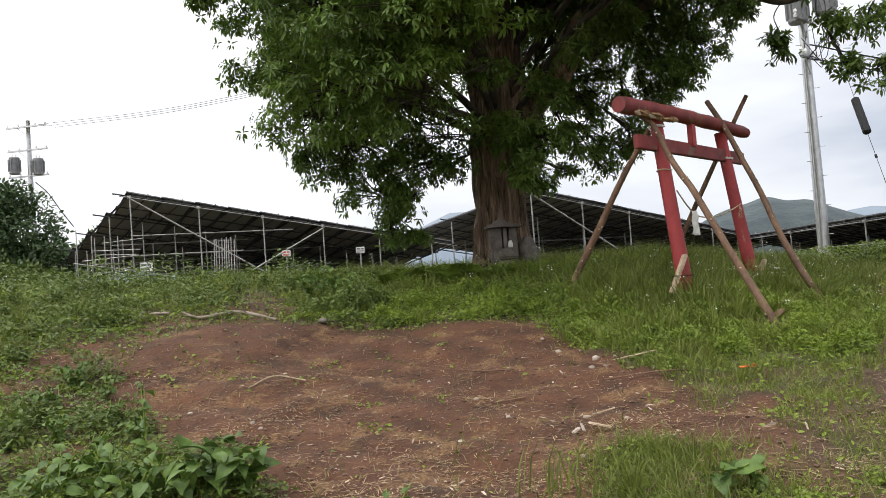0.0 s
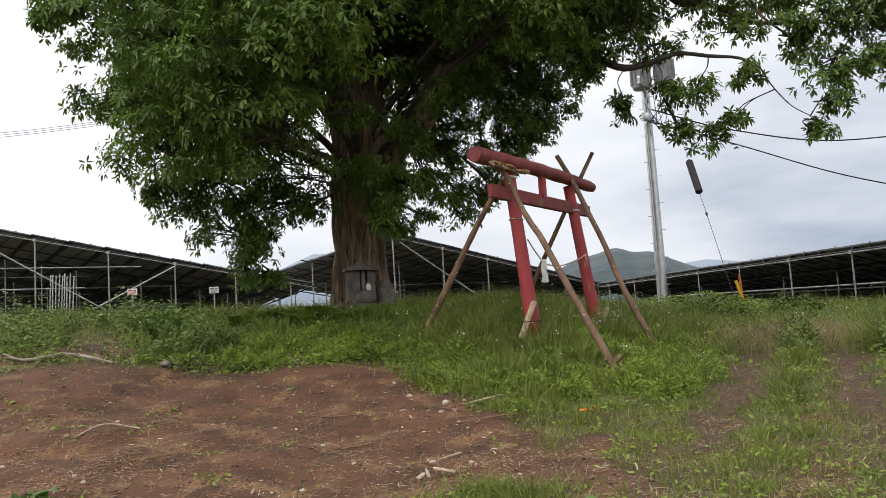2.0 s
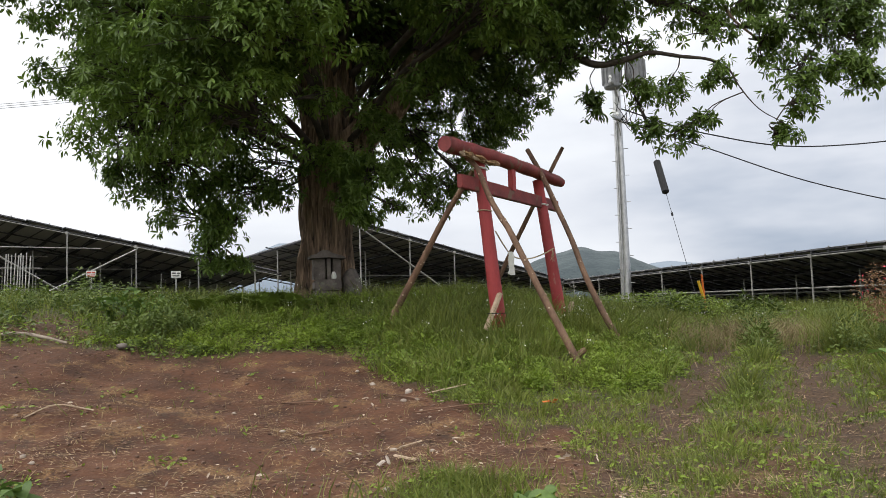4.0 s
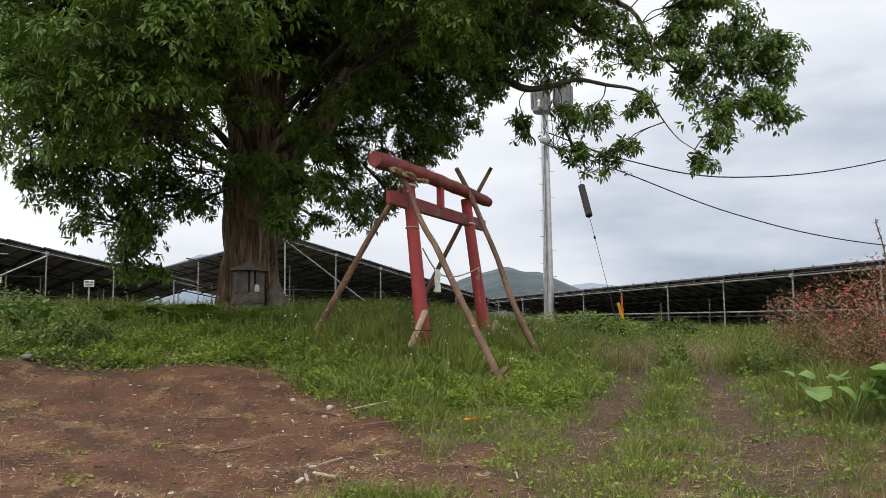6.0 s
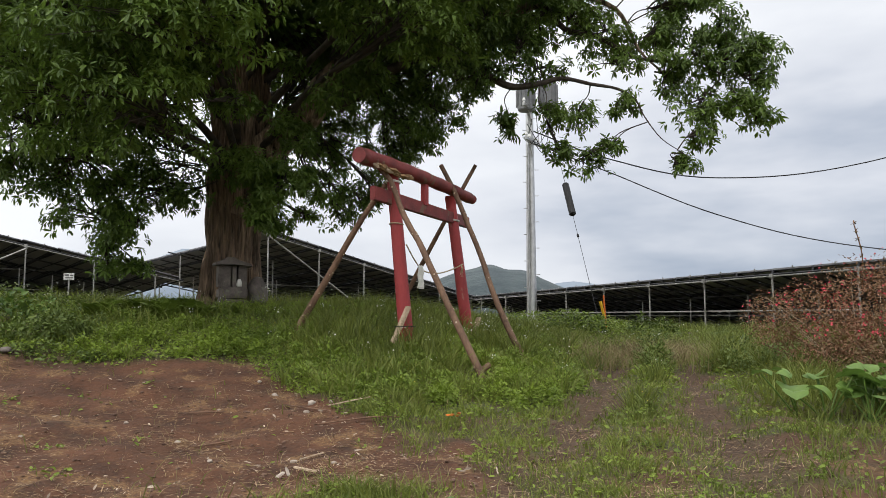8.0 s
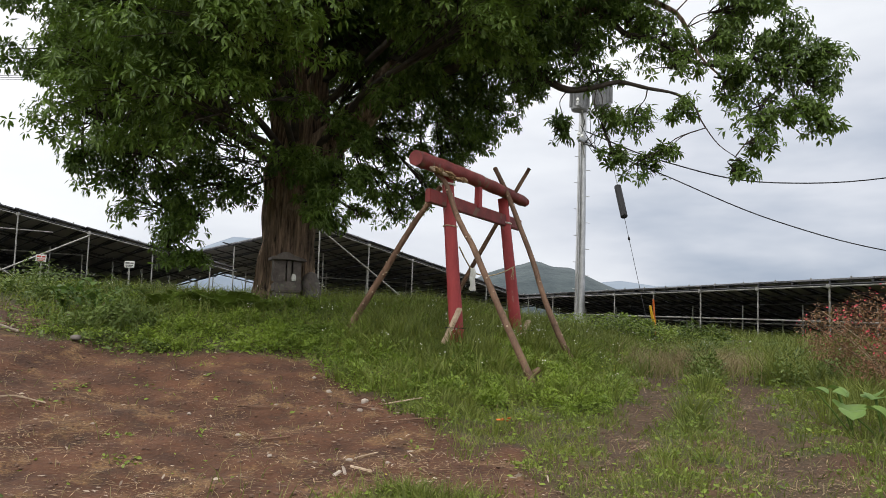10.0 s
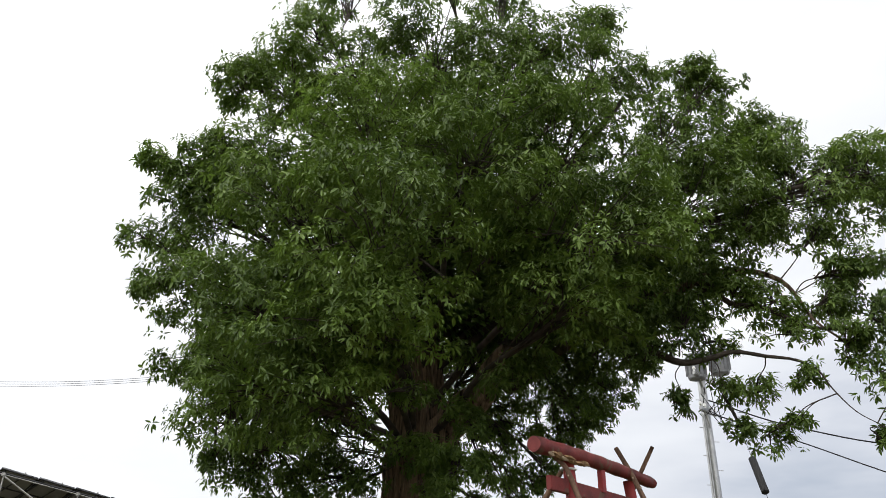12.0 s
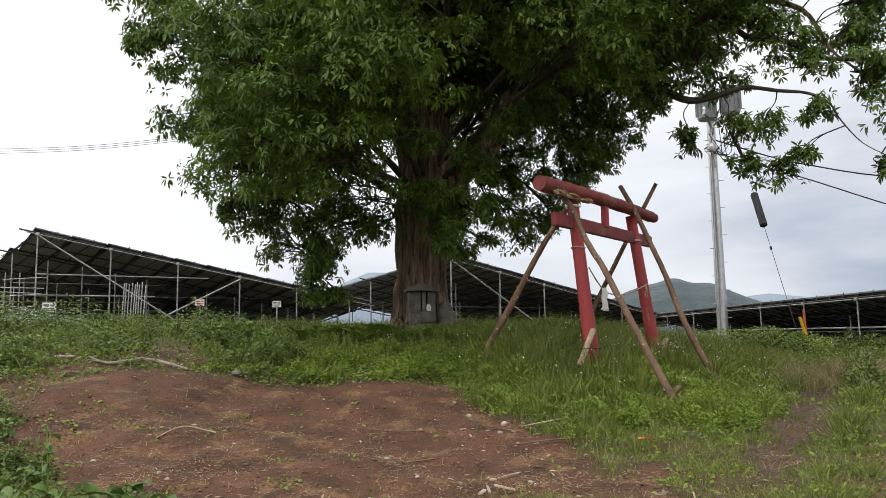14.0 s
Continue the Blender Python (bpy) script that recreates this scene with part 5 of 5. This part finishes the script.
def butterbur(x, y, n, rng):
    z = hg(x, y)
    t = thing("butterbur_plant", "clump of pale green round butterbur leaves by the track", "plant", "butterbur clumps", at=(x, y, z))
    for i in range(n):
        a, o, h = rng.uniform(0, 6.28), rng.uniform(0.05, 0.34), rng.uniform(0.20, 0.42)
        p = Vector((math.cos(a) * o, math.sin(a) * o, h))
        part("stalk", tube(curve([(0, 0, -0.02), p * 0.6, p], 3), 0.007, 6), M_BUTTERBUR, t)
        lf = part("leaf", rng.choice(ROUND_LEAF), None, t)
        lf.matrix_basis = Matrix.Translation(p) @ pose(0, 0, 0, rng.uniform(4, 34), rng.uniform(-18, 18), rng.uniform(-70, 50)) @ Matrix.Scale(rng.uniform(1.0, 1.6), 4) @ Matrix.Translation((0, -0.07, 0))


for x, y, n in ((5.3, 4.85, 8), (5.5, 4.60, 11), (5.75, 4.4, 12), (5.25, 5.10, 4), (6.0, 4.15, 12), (5.8, 4.75, 9), (6.05, 4.5, 9)):
    butterbur(x, y, n, FR)


def fern(x, y, n, rng):
    """A fern: arching fronds of paired leaflets."""
    z = hg(x, y)
    t = thing("fern", "bright yellow-green fern at the foot of the tree", "fern", "ferns by the tree", at=(x, y, z))
    for i in range(n):
        a = 6.283 * i / n + rng.uniform(-.3, .3)
        l_ = rng.uniform(0.26, 0.4)
        line = np.array([[math.cos(a) * l_ * s * 0.75, math.sin(a) * l_ * s * 0.75, l_ * (1.5 * s - 0.75 * s * s)] for s in np.linspace(0.05, 1, 16)])
        ways, bases, sizes, ups = [], [], [], []
        for k in range(2, 16):
            along = line[k] - line[k - 1]
            out = np.array([-math.sin(a), math.cos(a), 0.0])
            for sgn in (-1, 1):
                bases.append(line[k])
                ways.append(out * sgn + along * 12)
                flat_ = math.hypot(along[0], along[1])
                ups.append([-along[2] * math.cos(a) * 0.5, -along[2] * math.sin(a) * 0.5, flat_ + 0.03])
                sizes.append(0.13 * math.sin(0.25 + 2.8 * k / 16) + 0.015)
        sizes = np.array(sizes)
        geo = leaf_geo(np.array(bases), np.array(ways), np.array(ups), sizes, sizes * 0.34)
        stalk = tube([Vector(p) for p in line[::3]], 0.004, 4)
        part("frond", join((geo[0].tolist(), geo[1].tolist()), stalk), M_FERN, t)


for x, y, n in ((-0.15, 11.2, 11), (0.25, 11.4, 11), (-0.5, 11.5, 10), (0.5, 11.0, 9), (-0.75, 11.0, 9), (0.05, 10.8, 9)):
    fern(x, y, n, FR)


# ---- loose things on the earth ----
def loose_stones():
    rng = random.Random(17)
    for x, y, r in ((1.10, 7.50, 0.065), (1.38, 7.05, 0.09), (1.28, 6.75, 0.055), (1.75, 6.72, 0.045), (-0.2, 6.9, 0.035), (0.2, 6.2, 0.04), (0.95, 5.35, 0.04), (-1.5, 5.6, 0.05), (-1.42, 5.5, 0.035), (0.4, 5.5, 0.035), (-0.62, 3.6, 0.05), (1.0, 7.9, 0.05),
                    (0.55, 7.0, 0.03), (1.55, 7.0, 0.04), (1.2, 5.2, 0.04), (-0.9, 6.4, 0.03), (-2.1, 6.0, 0.04), (0.75, 4.4, 0.045), (-1.15, 4.28, 0.07)):
        tagged(part("stone", moved(rock(r * 0.55, rng, 0.6), Matrix.Translation((x, y, hg(x, y) + r * 0.1))), M_STONE_LIGHT, smooth=True), "pale stone lying on bare reddish earth", "stone", "loose stones")
    tagged(part("dark_stone", moved(rock(0.06, rng, 0.6), Matrix.Translation((-1.45, 8.9, hg(-1.45, 8.9) + 0.04))), M_STONE, smooth=True), "dark stone lying at the bank's foot", "stone", "loose stones")


loose_stones()


def lying_branch(points, r, label, rng, material=M_DRIFT):
    line = [Vector((x, y, hg(x, y) + dz)) for x, y, dz in points]
    line = curve(line, 5)
    t = thing("fallen_branch", label, "branch", "fallen branches")
    n = len(line)
    part("branch", tube(line, [r * (0.5 + 0.5 * math.sin(0.3 + 2.6 * i / n)) for i in range(n)], 8, True, 0.15, rng), material, t, smooth=True)
    for i in range(3, n - 2, 5):
        part("twig", tube([line[i], line[i] + Vector((rng.uniform(-.2, .2), rng.uniform(-.1, .1), rng.uniform(0.01, .08)))], [r * 0.35, r * 0.12], 5), material, t)


LB = random.Random(41)
lying_branch([(-3.25, 9.2, 0.05), (-2.95, 9.0, 0.03), (-2.6, 9.15, 0.06), (-2.3, 9.05, 0.05), (-2.05, 9.0, 0.02)], 0.022, "bleached crooked branch lying on the bank", LB)
lying_branch([(-3.7, 9.3, 0.03), (-3.4, 9.2, 0.06)], 0.018, "short bleached branch lying on the bank", LB)
for pts in ([(-1.75, 6.5, 0.02), (-1.6, 6.7, 0.05), (-1.3, 6.75, 0.03)], [(0.3, 6.05, 0.02), (0.62, 6.0, 0.03)], [(1.5, 6.85, 0.03), (1.9, 6.75, 0.05)], [(1.3, 6.3, 0.03), (1.7, 6.15, 0.04), (1.95, 6.2, 0.02)], [(1.0, 5.45, 0.02), (1.2, 5.5, 0.03)], [(0.2, 7.0, 0.02), (0.6, 6.9, 0.03)], [(1.1, 7.1, 0.02), (1.5, 6.6, 0.03)]):
    lying_branch([(px_ + LB.uniform(-.03, .03), py_ + LB.uniform(-.06, .06), dz) for px_, py_, dz in pts], 0.007, "dry broken stick lying on bare earth", LB, M_SPLIT if LB.random() > 0.7 else M_LOG)
tagged(part("white_block", block((0.10, 0.06, 0.07), Matrix.Translation((-1.06, 3.98, hg(-1.06, 3.98) + 0.035)) @ pose(0, 0, 0, 4, -6, 20), 0.018), M_WHITE), "small rounded white block lying among the weeds", "block")
chip = thing("split_wood_piece", "splintered pale wood and white scraps on the earth", "wood scrap")
for i, (dx, dy, a, l_, m) in enumerate(((0.0, 0, 40, 0.13, M_STONE_LIGHT), (0.05, 0.02, 100, 0.12, M_STONE_LIGHT), (0.16, 0.0, -25, 0.26, M_SPLIT), (0.10, 0.04, 10, 0.16, M_LOG))):
    part("piece", block((l_ * 0.6, 0.026, 0.010), Matrix.Translation((0.80 + dx, 4.95 + dy, hg(0.85, 4.95) + 0.045 + 0.012 * i)) @ pose(0, 0, 0, 20, -a * 0.4, a), 0.006), m, chip)
tagged(part("red_leaf", join(*[moved(block((0.06, 0.03, 0.004), Matrix(), 0.001), Matrix.Translation((2.38 + 0.04 * i, 6.07, hg(2.4, 6.07) + 0.05)) @ pose(0, 0, 0, 15, 20 * i, 50 * i)) for i in range(3)]), M_ORANGE), "scrap of orange-red plastic in the grass", "scrap")

# ---- grass, weeds, flowers, litter ----
RS = np.random.RandomState(77)


def scatter(n, r0, r1, a0, a1):
    """Points seen evenly from the foot of the slope: plan points by distance and bearing."""
    r = np.exp(RS.uniform(np.log(r0), np.log(r1), n))
    a = np.radians(RS.uniform(a0, a1, n))
    return r * np.sin(a), r * np.cos(a)


def clumped(x, y, s):
    return 0.5 + 0.5 * np.sin(x * 2.3 * s + 2 * np.sin(y * 1.3 * s)) * np.sin(y * 2.9 * s + 2 * np.sin(x * 1.7 * s))


def stuff(name, geo, material, label):
    tagged(part(name, geo, material), label, name.replace("_", " "), kind="stuff")


def sward():
    n = 290000
    x, y = scatter(n, 3.0, 24, -40, 62)
    track = np.minimum(line_distance(x, y, RUT_A), line_distance(x, y, RUT_B))
    az = np.degrees(np.arctan2(x, y))
    r = np.hypot(x, y)
    dens = (1 - soil(x, y)) * (0.35 + 0.65 * clumped(x, y, 1)) + 0.003
    west = np.clip((-5 - az) / 8, 0, 1)
    mid_bank = np.exp(-((az - 5) / 9) ** 2) * (r > 7.5)
    dens *= (1 - 0.70 * west) * (1 - 0.62 * mid_bank)
    keep = RS.rand(n) < dens
    x, y, track, r, az = x[keep], y[keep], track[keep], r[keep], az[keep]
    bank = np.clip((bare_edge(x, y) * -1 - 0.1) / 0.9, 0, 1) * np.clip((r - 6) / 2.5, 0, 1)
    near_torii = np.exp(-((np.hypot(x - 3.2, y - 8.8)) / 1.6) ** 2)
    short = np.clip((track - 0.25) / 0.9, 0, 1)
    between = (az > 20) & (r < 10) & (az < 46)
    h = 0.05 + 0.11 * RS.rand(len(x)) + bank * 0.20 * RS.rand(len(x)) * short + near_torii * 0.22 * RS.rand(len(x))
    h = np.where(between, 0.03 + 0.07 * RS.rand(len(x)) + 0.12 * bank * RS.rand(len(x)) * (track > 0.8), h)
    tuft = clumped(x + 5, y, 2.3) > 0.86
    h = h * np.where(tuft, 1.6, 1)
    lean = RS.normal(size=(len(x), 3)) * np.array([[0.62, 0.62, 0]])
    w = np.clip(0.0035 + 0.0007 * r, 0.004, 0.014)
    stuff("grass", blade_geo(np.stack([x, y, height(x, y) - 0.01], 1), lean, h, w), M_GRASS, "uneven green grass over the bank and track")
    # dry pale grass at the head of the track and scattered through the sward
    m = 26000
    x, y = scatter(m, 9.2, 13, 29, 44)
    keep = RS.rand(m) < 0.65 * np.exp(-((x - 6.6) / 0.8) ** 2 - ((y - 9.0) / 0.8) ** 2)
    x2, y2 = scatter(26000, 3.2, 12, -30, 60)
    k2 = RS.rand(26000) < (1 - 0.6 * soil(x2, y2)) * 0.28
    x, y = np.concatenate([x[keep], x2[k2]]), np.concatenate([y[keep], y2[k2]])
    big = np.concatenate([np.ones(keep.sum()), np.zeros(k2.sum())])
    h = 0.03 + 0.06 * RS.rand(len(x)) + big * 0.30 * RS.rand(len(x))
    lean = RS.normal(size=(len(x), 3)) * np.array([[0.8, 0.8, 0]])
    stuff("dry_grass", blade_geo(np.stack([x, y, height(x, y) - 0.005], 1), lean, h, np.full(len(x), 0.006)), M_DRY_GRASS, "dry straw-coloured grass among the green")
    # taller single tufts close to the camera and by the gate
    bx, by, bh = [], [], []
    for cx, cy, k, hh in ((0.52, 4.0, 26, 0.34), (0.95, 3.95, 40, 0.24), (1.35, 4.0, 50, 0.22), (0.13, 4.75, 4, 0.36), (2.9, 8.5, 120, 0.55), (2.3, 9.1, 120, 0.55), (2.2, 7.55, 120, 0.36), (1.95, 7.6, 90, 0.34), (3.1, 8.2, 120, 0.5), (4.2, 9.6, 120, 0.5), (1.9, 9.4, 100, 0.5),
                          (5.9, 5.6, 160, 0.42), (6.6, 7.6, 160, 0.5), (7.4, 8.6, 160, 0.5), (1.75, 7.1, 60, 0.3)):
        bx += list(cx + RS.normal(size=k) * 0.13)
        by += list(cy + RS.normal(size=k) * 0.13)
        bh += list(hh * RS.uniform(0.5, 1.1, k))
    bx, by, bh = np.array(bx), np.array(by), np.array(bh)
    lean = RS.normal(size=(len(bx), 3)) * np.array([[0.4, 0.4, 0]])
    stuff("tall_grass", blade_geo(np.stack([bx, by, height(bx, by) - 0.01], 1), lean, bh, np.full(len(bx), 0.011)), M_GRASS, "tufts of long green grass blades")


sward()


def rough_turf():
    """Thin low grass on the rest of the meadow."""
    r = np.sqrt(RS.uniform(1.0, 196.0, 26000))
    a = RS.uniform(0, 2 * np.pi, 26000)
    x, y = r * np.sin(a), r * np.cos(a)
    az = np.degrees(np.arctan2(x, y))
    keep = ((az < -40) | (az > 60) | (r < 3)) & (r > 1.2)
    x, y = x[keep], y[keep]
    lean = RS.normal(size=(len(x), 3)) * np.array([[0.5, 0.5, 0]])
    stuff("meadow_grass", blade_geo(np.stack([x, y, height(x, y) - 0.01], 1), lean, RS.uniform(0.06, 0.2, len(x)), np.full(len(x), 0.014)), M_GRASS, "thin low meadow grass round the path")


rough_turf()


def leaf_carpet(name, material, label, n, west_only, tall, size):
    """Leaves of low weeds: scattered through clumps whose height and fullness vary."""
    x, y = scatter(n, 2.9, 22, -42, -2 if west_only else 60)
    az, r = np.degrees(np.arctan2(x, y)), np.hypot(x, y)
    west = np.clip((-3 - az) / 6, 0, 1)
    edge = np.exp(-((bare_edge(x, y) + 0.85) / 0.85) ** 2) * (r > 6.5)
    c1 = clumped(x + (3 if west_only else 0), y + (1 if west_only else 0), 0.75)
    c2 = clumped(x * 1.1 + 4, y * 1.1 + size * 30, 2.1)
    bump = np.clip(c1 * 0.65 + c2 * 0.55 - 0.32, 0, 1)
    if west_only:
        dens = west * (1 - soil(x, y)) * np.clip(bump * 1.6, 0, 1)
    else:
        dens = (1 - soil(x, y)) * (0.14 + 0.55 * west * bump + 0.85 * edge * (az < 17) + 0.36 * clumped(x + 3, y + 1, 1.3) * (az > -5) + 0.45 * np.exp(-((az - 5) / 9) ** 2) * (r > 7.5) + 0.8 * np.exp(-((az - 31) / 5) ** 2) * (r > 14.5) * (r < 18))
        dens += 0.16 * (clumped(x * 1.7 + 1, y * 1.7, 1.2) > 0.80) * soil(x, y) * (az < 0) + 0.004
        dens *= np.where((az > 18) & (r < 9), 0.45, 1)
    keep = RS.rand(n) < dens
    x, y, az, r, west, bump = x[keep], y[keep], az[keep], r[keep], west[keep], bump[keep]
    crest = np.exp(-((r - 13.5) / 2.2) ** 2)
    top = 0.04 + 0.10 * bump + tall * west * bump * (0.25 + 0.9 * crest) + 0.45 * np.exp(-((az - 30) / 5) ** 2) * (r > 15)
    top *= 1 - 0.75 * np.clip(soil(x, y), 0, 1)
    z = height(x, y) + top * RS.rand(len(x)) ** 0.6
    d = RS.normal(size=(len(x), 3)) * np.array([[1, 1, 0.35]])
    nn = np.stack([RS.normal(size=len(x)) * 0.5, RS.normal(size=len(x)) * 0.5 - 0.2, np.ones(len(x))], 1)
    L = RS.uniform(0.5, 1.2, len(x)) * size * np.clip(0.55 + r / 13, 0.8, 1.5)
    stuff(name, leaf_geo(np.stack([x, y, z], 1), d, nn, L, L * RS.uniform(0.4, 0.7, len(x))), material, label)


def weed_clumps(name, material, label, count, a0, a1, r0, r1, per, rad, leaf, tall):
    """Small leafy plants in uneven mounds, each a dome of leaves on the ground."""
    cx, cy = scatter(count * 2, r0, r1, a0, a1)
    ok = (soil(cx, cy) < 0.35) & (np.minimum(line_distance(cx, cy, RUT_A), line_distance(cx, cy, RUT_B)) > 0.35) & (RS.rand(len(cx)) < 0.25 + 0.75 * clumped(cx * 0.9, cy * 1.3, 1.4)) & (np.hypot(cx - 5.6, cy - 4.6) > 1.1) & (np.hypot(cx - 7.3, cy - 5.9) > 1.3)
    cx, cy = cx[ok][:count], cy[ok][:count]
    R_ = rad * RS.uniform(0.5, 1.3, len(cx))
    H_ = tall * RS.uniform(0.4, 1.3, len(cx))
    i = np.repeat(np.arange(len(cx)), per)
    d = unit(RS.normal(size=(len(i), 3)) + np.array([[0, 0, 0.5]]))
    d[:, 2] = np.abs(d[:, 2])
    q = 1 - 0.45 * RS.rand(len(i)) ** 1.5
    x, y = cx[i] + d[:, 0] * R_[i] * q, cy[i] + d[:, 1] * R_[i] * q
    z = height(x, y) + 0.01 + d[:, 2] * H_[i] * q
    L = leaf * RS.uniform(0.6, 1.3, len(i)) * RS.uniform(0.75, 1.25, len(cx))[i]
    stuff(name, kite_geo(np.stack([x, y, z], 1) - d * L[:, None] * 0.3, d * np.array([[1, 1, 0.35]]) + RS.normal(size=d.shape) * 0.35, d * 0.6 + np.array([[0, -0.15, 0.9]]) + RS.normal(size=d.shape) * 0.25, L, L * RS.uniform(0.35, 0.7, len(L))), material, label)


weed_clumps("bank_weeds", M_WEED, "lush bright green weeds in mounds over the bank", 640, -6, 31, 7.2, 13.0, 160, 0.17, 0.040, 0.18)
weed_clumps("west_weeds", M_SCRUB, "leafy mid-green weeds in mounds beside bare earth", 480, -40, -4, 5.4, 15.0, 150, 0.19, 0.046, 0.22)
weed_clumps("track_weeds", M_WEED, "low green weeds between the ruts of the track", 300, 12, 58, 3.8, 9.5, 60, 0.09, 0.026, 0.045)
weed_clumps("verge_weeds", M_SCRUB, "taller green weeds beside the track and bush", 130, 34, 47, 9.6, 13.5, 150, 0.20, 0.046, 0.26)


def grass_tufts():
    """Arching tussocks along the bank and the edge of the bare earth."""
    cx, cy = scatter(330, 4.0, 13, 9, 56)
    ok = (soil(cx, cy) < 0.45) & (np.hypot(cx - 5.6, cy - 4.6) > 0.9) & (np.minimum(line_distance(cx, cy, RUT_A), line_distance(cx, cy, RUT_B)) > 0.3)
    cx, cy = cx[ok], cy[ok]
    i = np.repeat(np.arange(len(cx)), 46)
    big = np.where(np.hypot(cx, cy) > 7.5, RS.uniform(0.16, 0.46, len(cx)), RS.uniform(0.07, 0.18, len(cx)))
    off = RS.normal(size=(len(i), 2)) * 0.045
    x, y = cx[i] + off[:, 0], cy[i] + off[:, 1]
    lean = np.stack([off[:, 0], off[:, 1], np.zeros(len(i))], 1) * 12 + RS.normal(size=(len(i), 3)) * np.array([[0.25, 0.25, 0]])
    stuff("grass_tussocks", blade_geo(np.stack([x, y, height(x, y) - 0.01], 1), lean, big[i] * RS.uniform(0.5, 1.1, len(i)), np.clip(0.0035 + 0.0007 * np.hypot(x, y), 0.005, 0.011)), M_GRASS, "arching green grass tussocks along the bank")


grass_tufts()
leaf_carpet("weeds", M_WEED, "low bright green weeds and clover over the bank", 290000, False, 0.25, 0.043)
leaf_carpet("scrub", M_SCRUB, "darker leafy scrub in clumps along the bank", 165000, True, 0.65, 0.050)


def flowers_and_litter():
    m = 300
    x, y = scatter(m, 7.5, 17, -12, 45)
    keep = (soil(x, y) < 0.15) & (RS.rand(m) < 0.30 + 0.7 * np.exp(-((np.degrees(np.arctan2(x, y)) - 22) / 9) ** 2))
    x, y = x[keep], y[keep]
    z = height(x, y) + RS.uniform(0.25, 0.5, len(x))
    per = 5
    c = np.repeat(np.stack([x, y, z], 1), per, 0) + RS.normal(size=(len(x) * per, 3)) * np.array([[0.035, 0.035, 0.02]])
    L = RS.uniform(0.010, 0.020, len(c))
    stuff("white_flowers", leaf_geo(c, RS.normal(size=c.shape), RS.normal(size=c.shape), L, L * 0.9), M_PETAL, "small white wild flowers above the grass")
    stalk = blade_geo(np.stack([x, y, height(x, y)], 1), np.zeros((len(x), 3)), z - height(x, y) + 0.02, np.full(len(x), 0.008))
    stuff("flower_stalks", stalk, M_GRASS, "thin green flower stalks in the grass")
    m = 90
    x, y = scatter(m, 4.0, 13, -5, 50)
    keep = soil(x, y) < 0.2
    c = np.repeat(np.stack([x[keep], y[keep], height(x[keep], y[keep]) + 0.16], 1), 4, 0) + RS.normal(size=(keep.sum() * 4, 3)) * 0.02
    L = RS.uniform(0.006, 0.011, len(c))
    stuff("yellow_flowers", leaf_geo(c, RS.normal(size=c.shape), RS.normal(size=c.shape), L, L), M_YELLOW, "tiny yellow wild flowers in the grass")
    # straw, chips and dead leaves on the bare earth
    m = 70000
    x, y = scatter(m, 2.9, 9.5, -28, 48)
    keep = RS.rand(m) < soil(x, y) * (0.06 + 0.94 * clumped(x, y, 1.1) ** 2.5) + 0.05
    x, y = x[keep], y[keep]
    k = len(x)
    d = RS.normal(size=(k, 3)) * np.array([[1, 0.7, 0.12]])
    L = RS.uniform(0.02, 0.12, k) * RS.uniform(0.3, 1, k)
    stuff("straw_litter", leaf_geo(np.stack([x, y, height(x, y) + 0.012], 1), d, np.tile([[0, 0, 1.0]], (k, 1)), L, RS.uniform(0.003, 0.008, k), 0.03), M_STRAW, "dry straw and stalks littered over bare earth")
    m = 5200
    x, y = scatter(m, 3.0, 9.4, -25, 34)
    edge_ = np.exp(-((x - 1.6) / 0.7) ** 2 - ((y - 6.6) / 1.2) ** 2)
    keep = RS.rand(m) < soil(x, y) * (0.10 + 0.5 * clumped(x + 7, y, 1.6) ** 3 + 0.8 * edge_)
    x, y = x[keep], y[keep]
    k = len(x)
    L = RS.uniform(0.015, 0.065, k) * RS.uniform(0.5, 1.2, k)
    stuff("wood_chips", leaf_geo(np.stack([x, y, height(x, y) + 0.014], 1), RS.normal(size=(k, 3)) * np.array([[1, 0.7, 0.25]]), RS.normal(size=(k, 3)) * 0.4 + np.array([[0, 0, 1.0]]), L, L * RS.uniform(0.15, 0.5, k), 0.05), M_CHIP, "pale wood chips and broken stalks on bare earth")
    m = 2600
    x, y = scatter(m, 3.0, 9.0, -25, 30)
    keep = RS.rand(m) < soil(x, y) * 0.6
    x, y = x[keep], y[keep]
    rng = random.Random(5)
    geos = []
    for px_, py_ in zip(x, y):
        geos.append(moved(rock(rng.uniform(0.006, 0.020), rng, 0.6, 1), Matrix.Translation((px_, py_, hg(px_, py_) + 0.003))))
    stuff("pebbles", join(*geos), M_CLOD, "small brown pebbles and clods on bare earth")


flowers_and_litter()
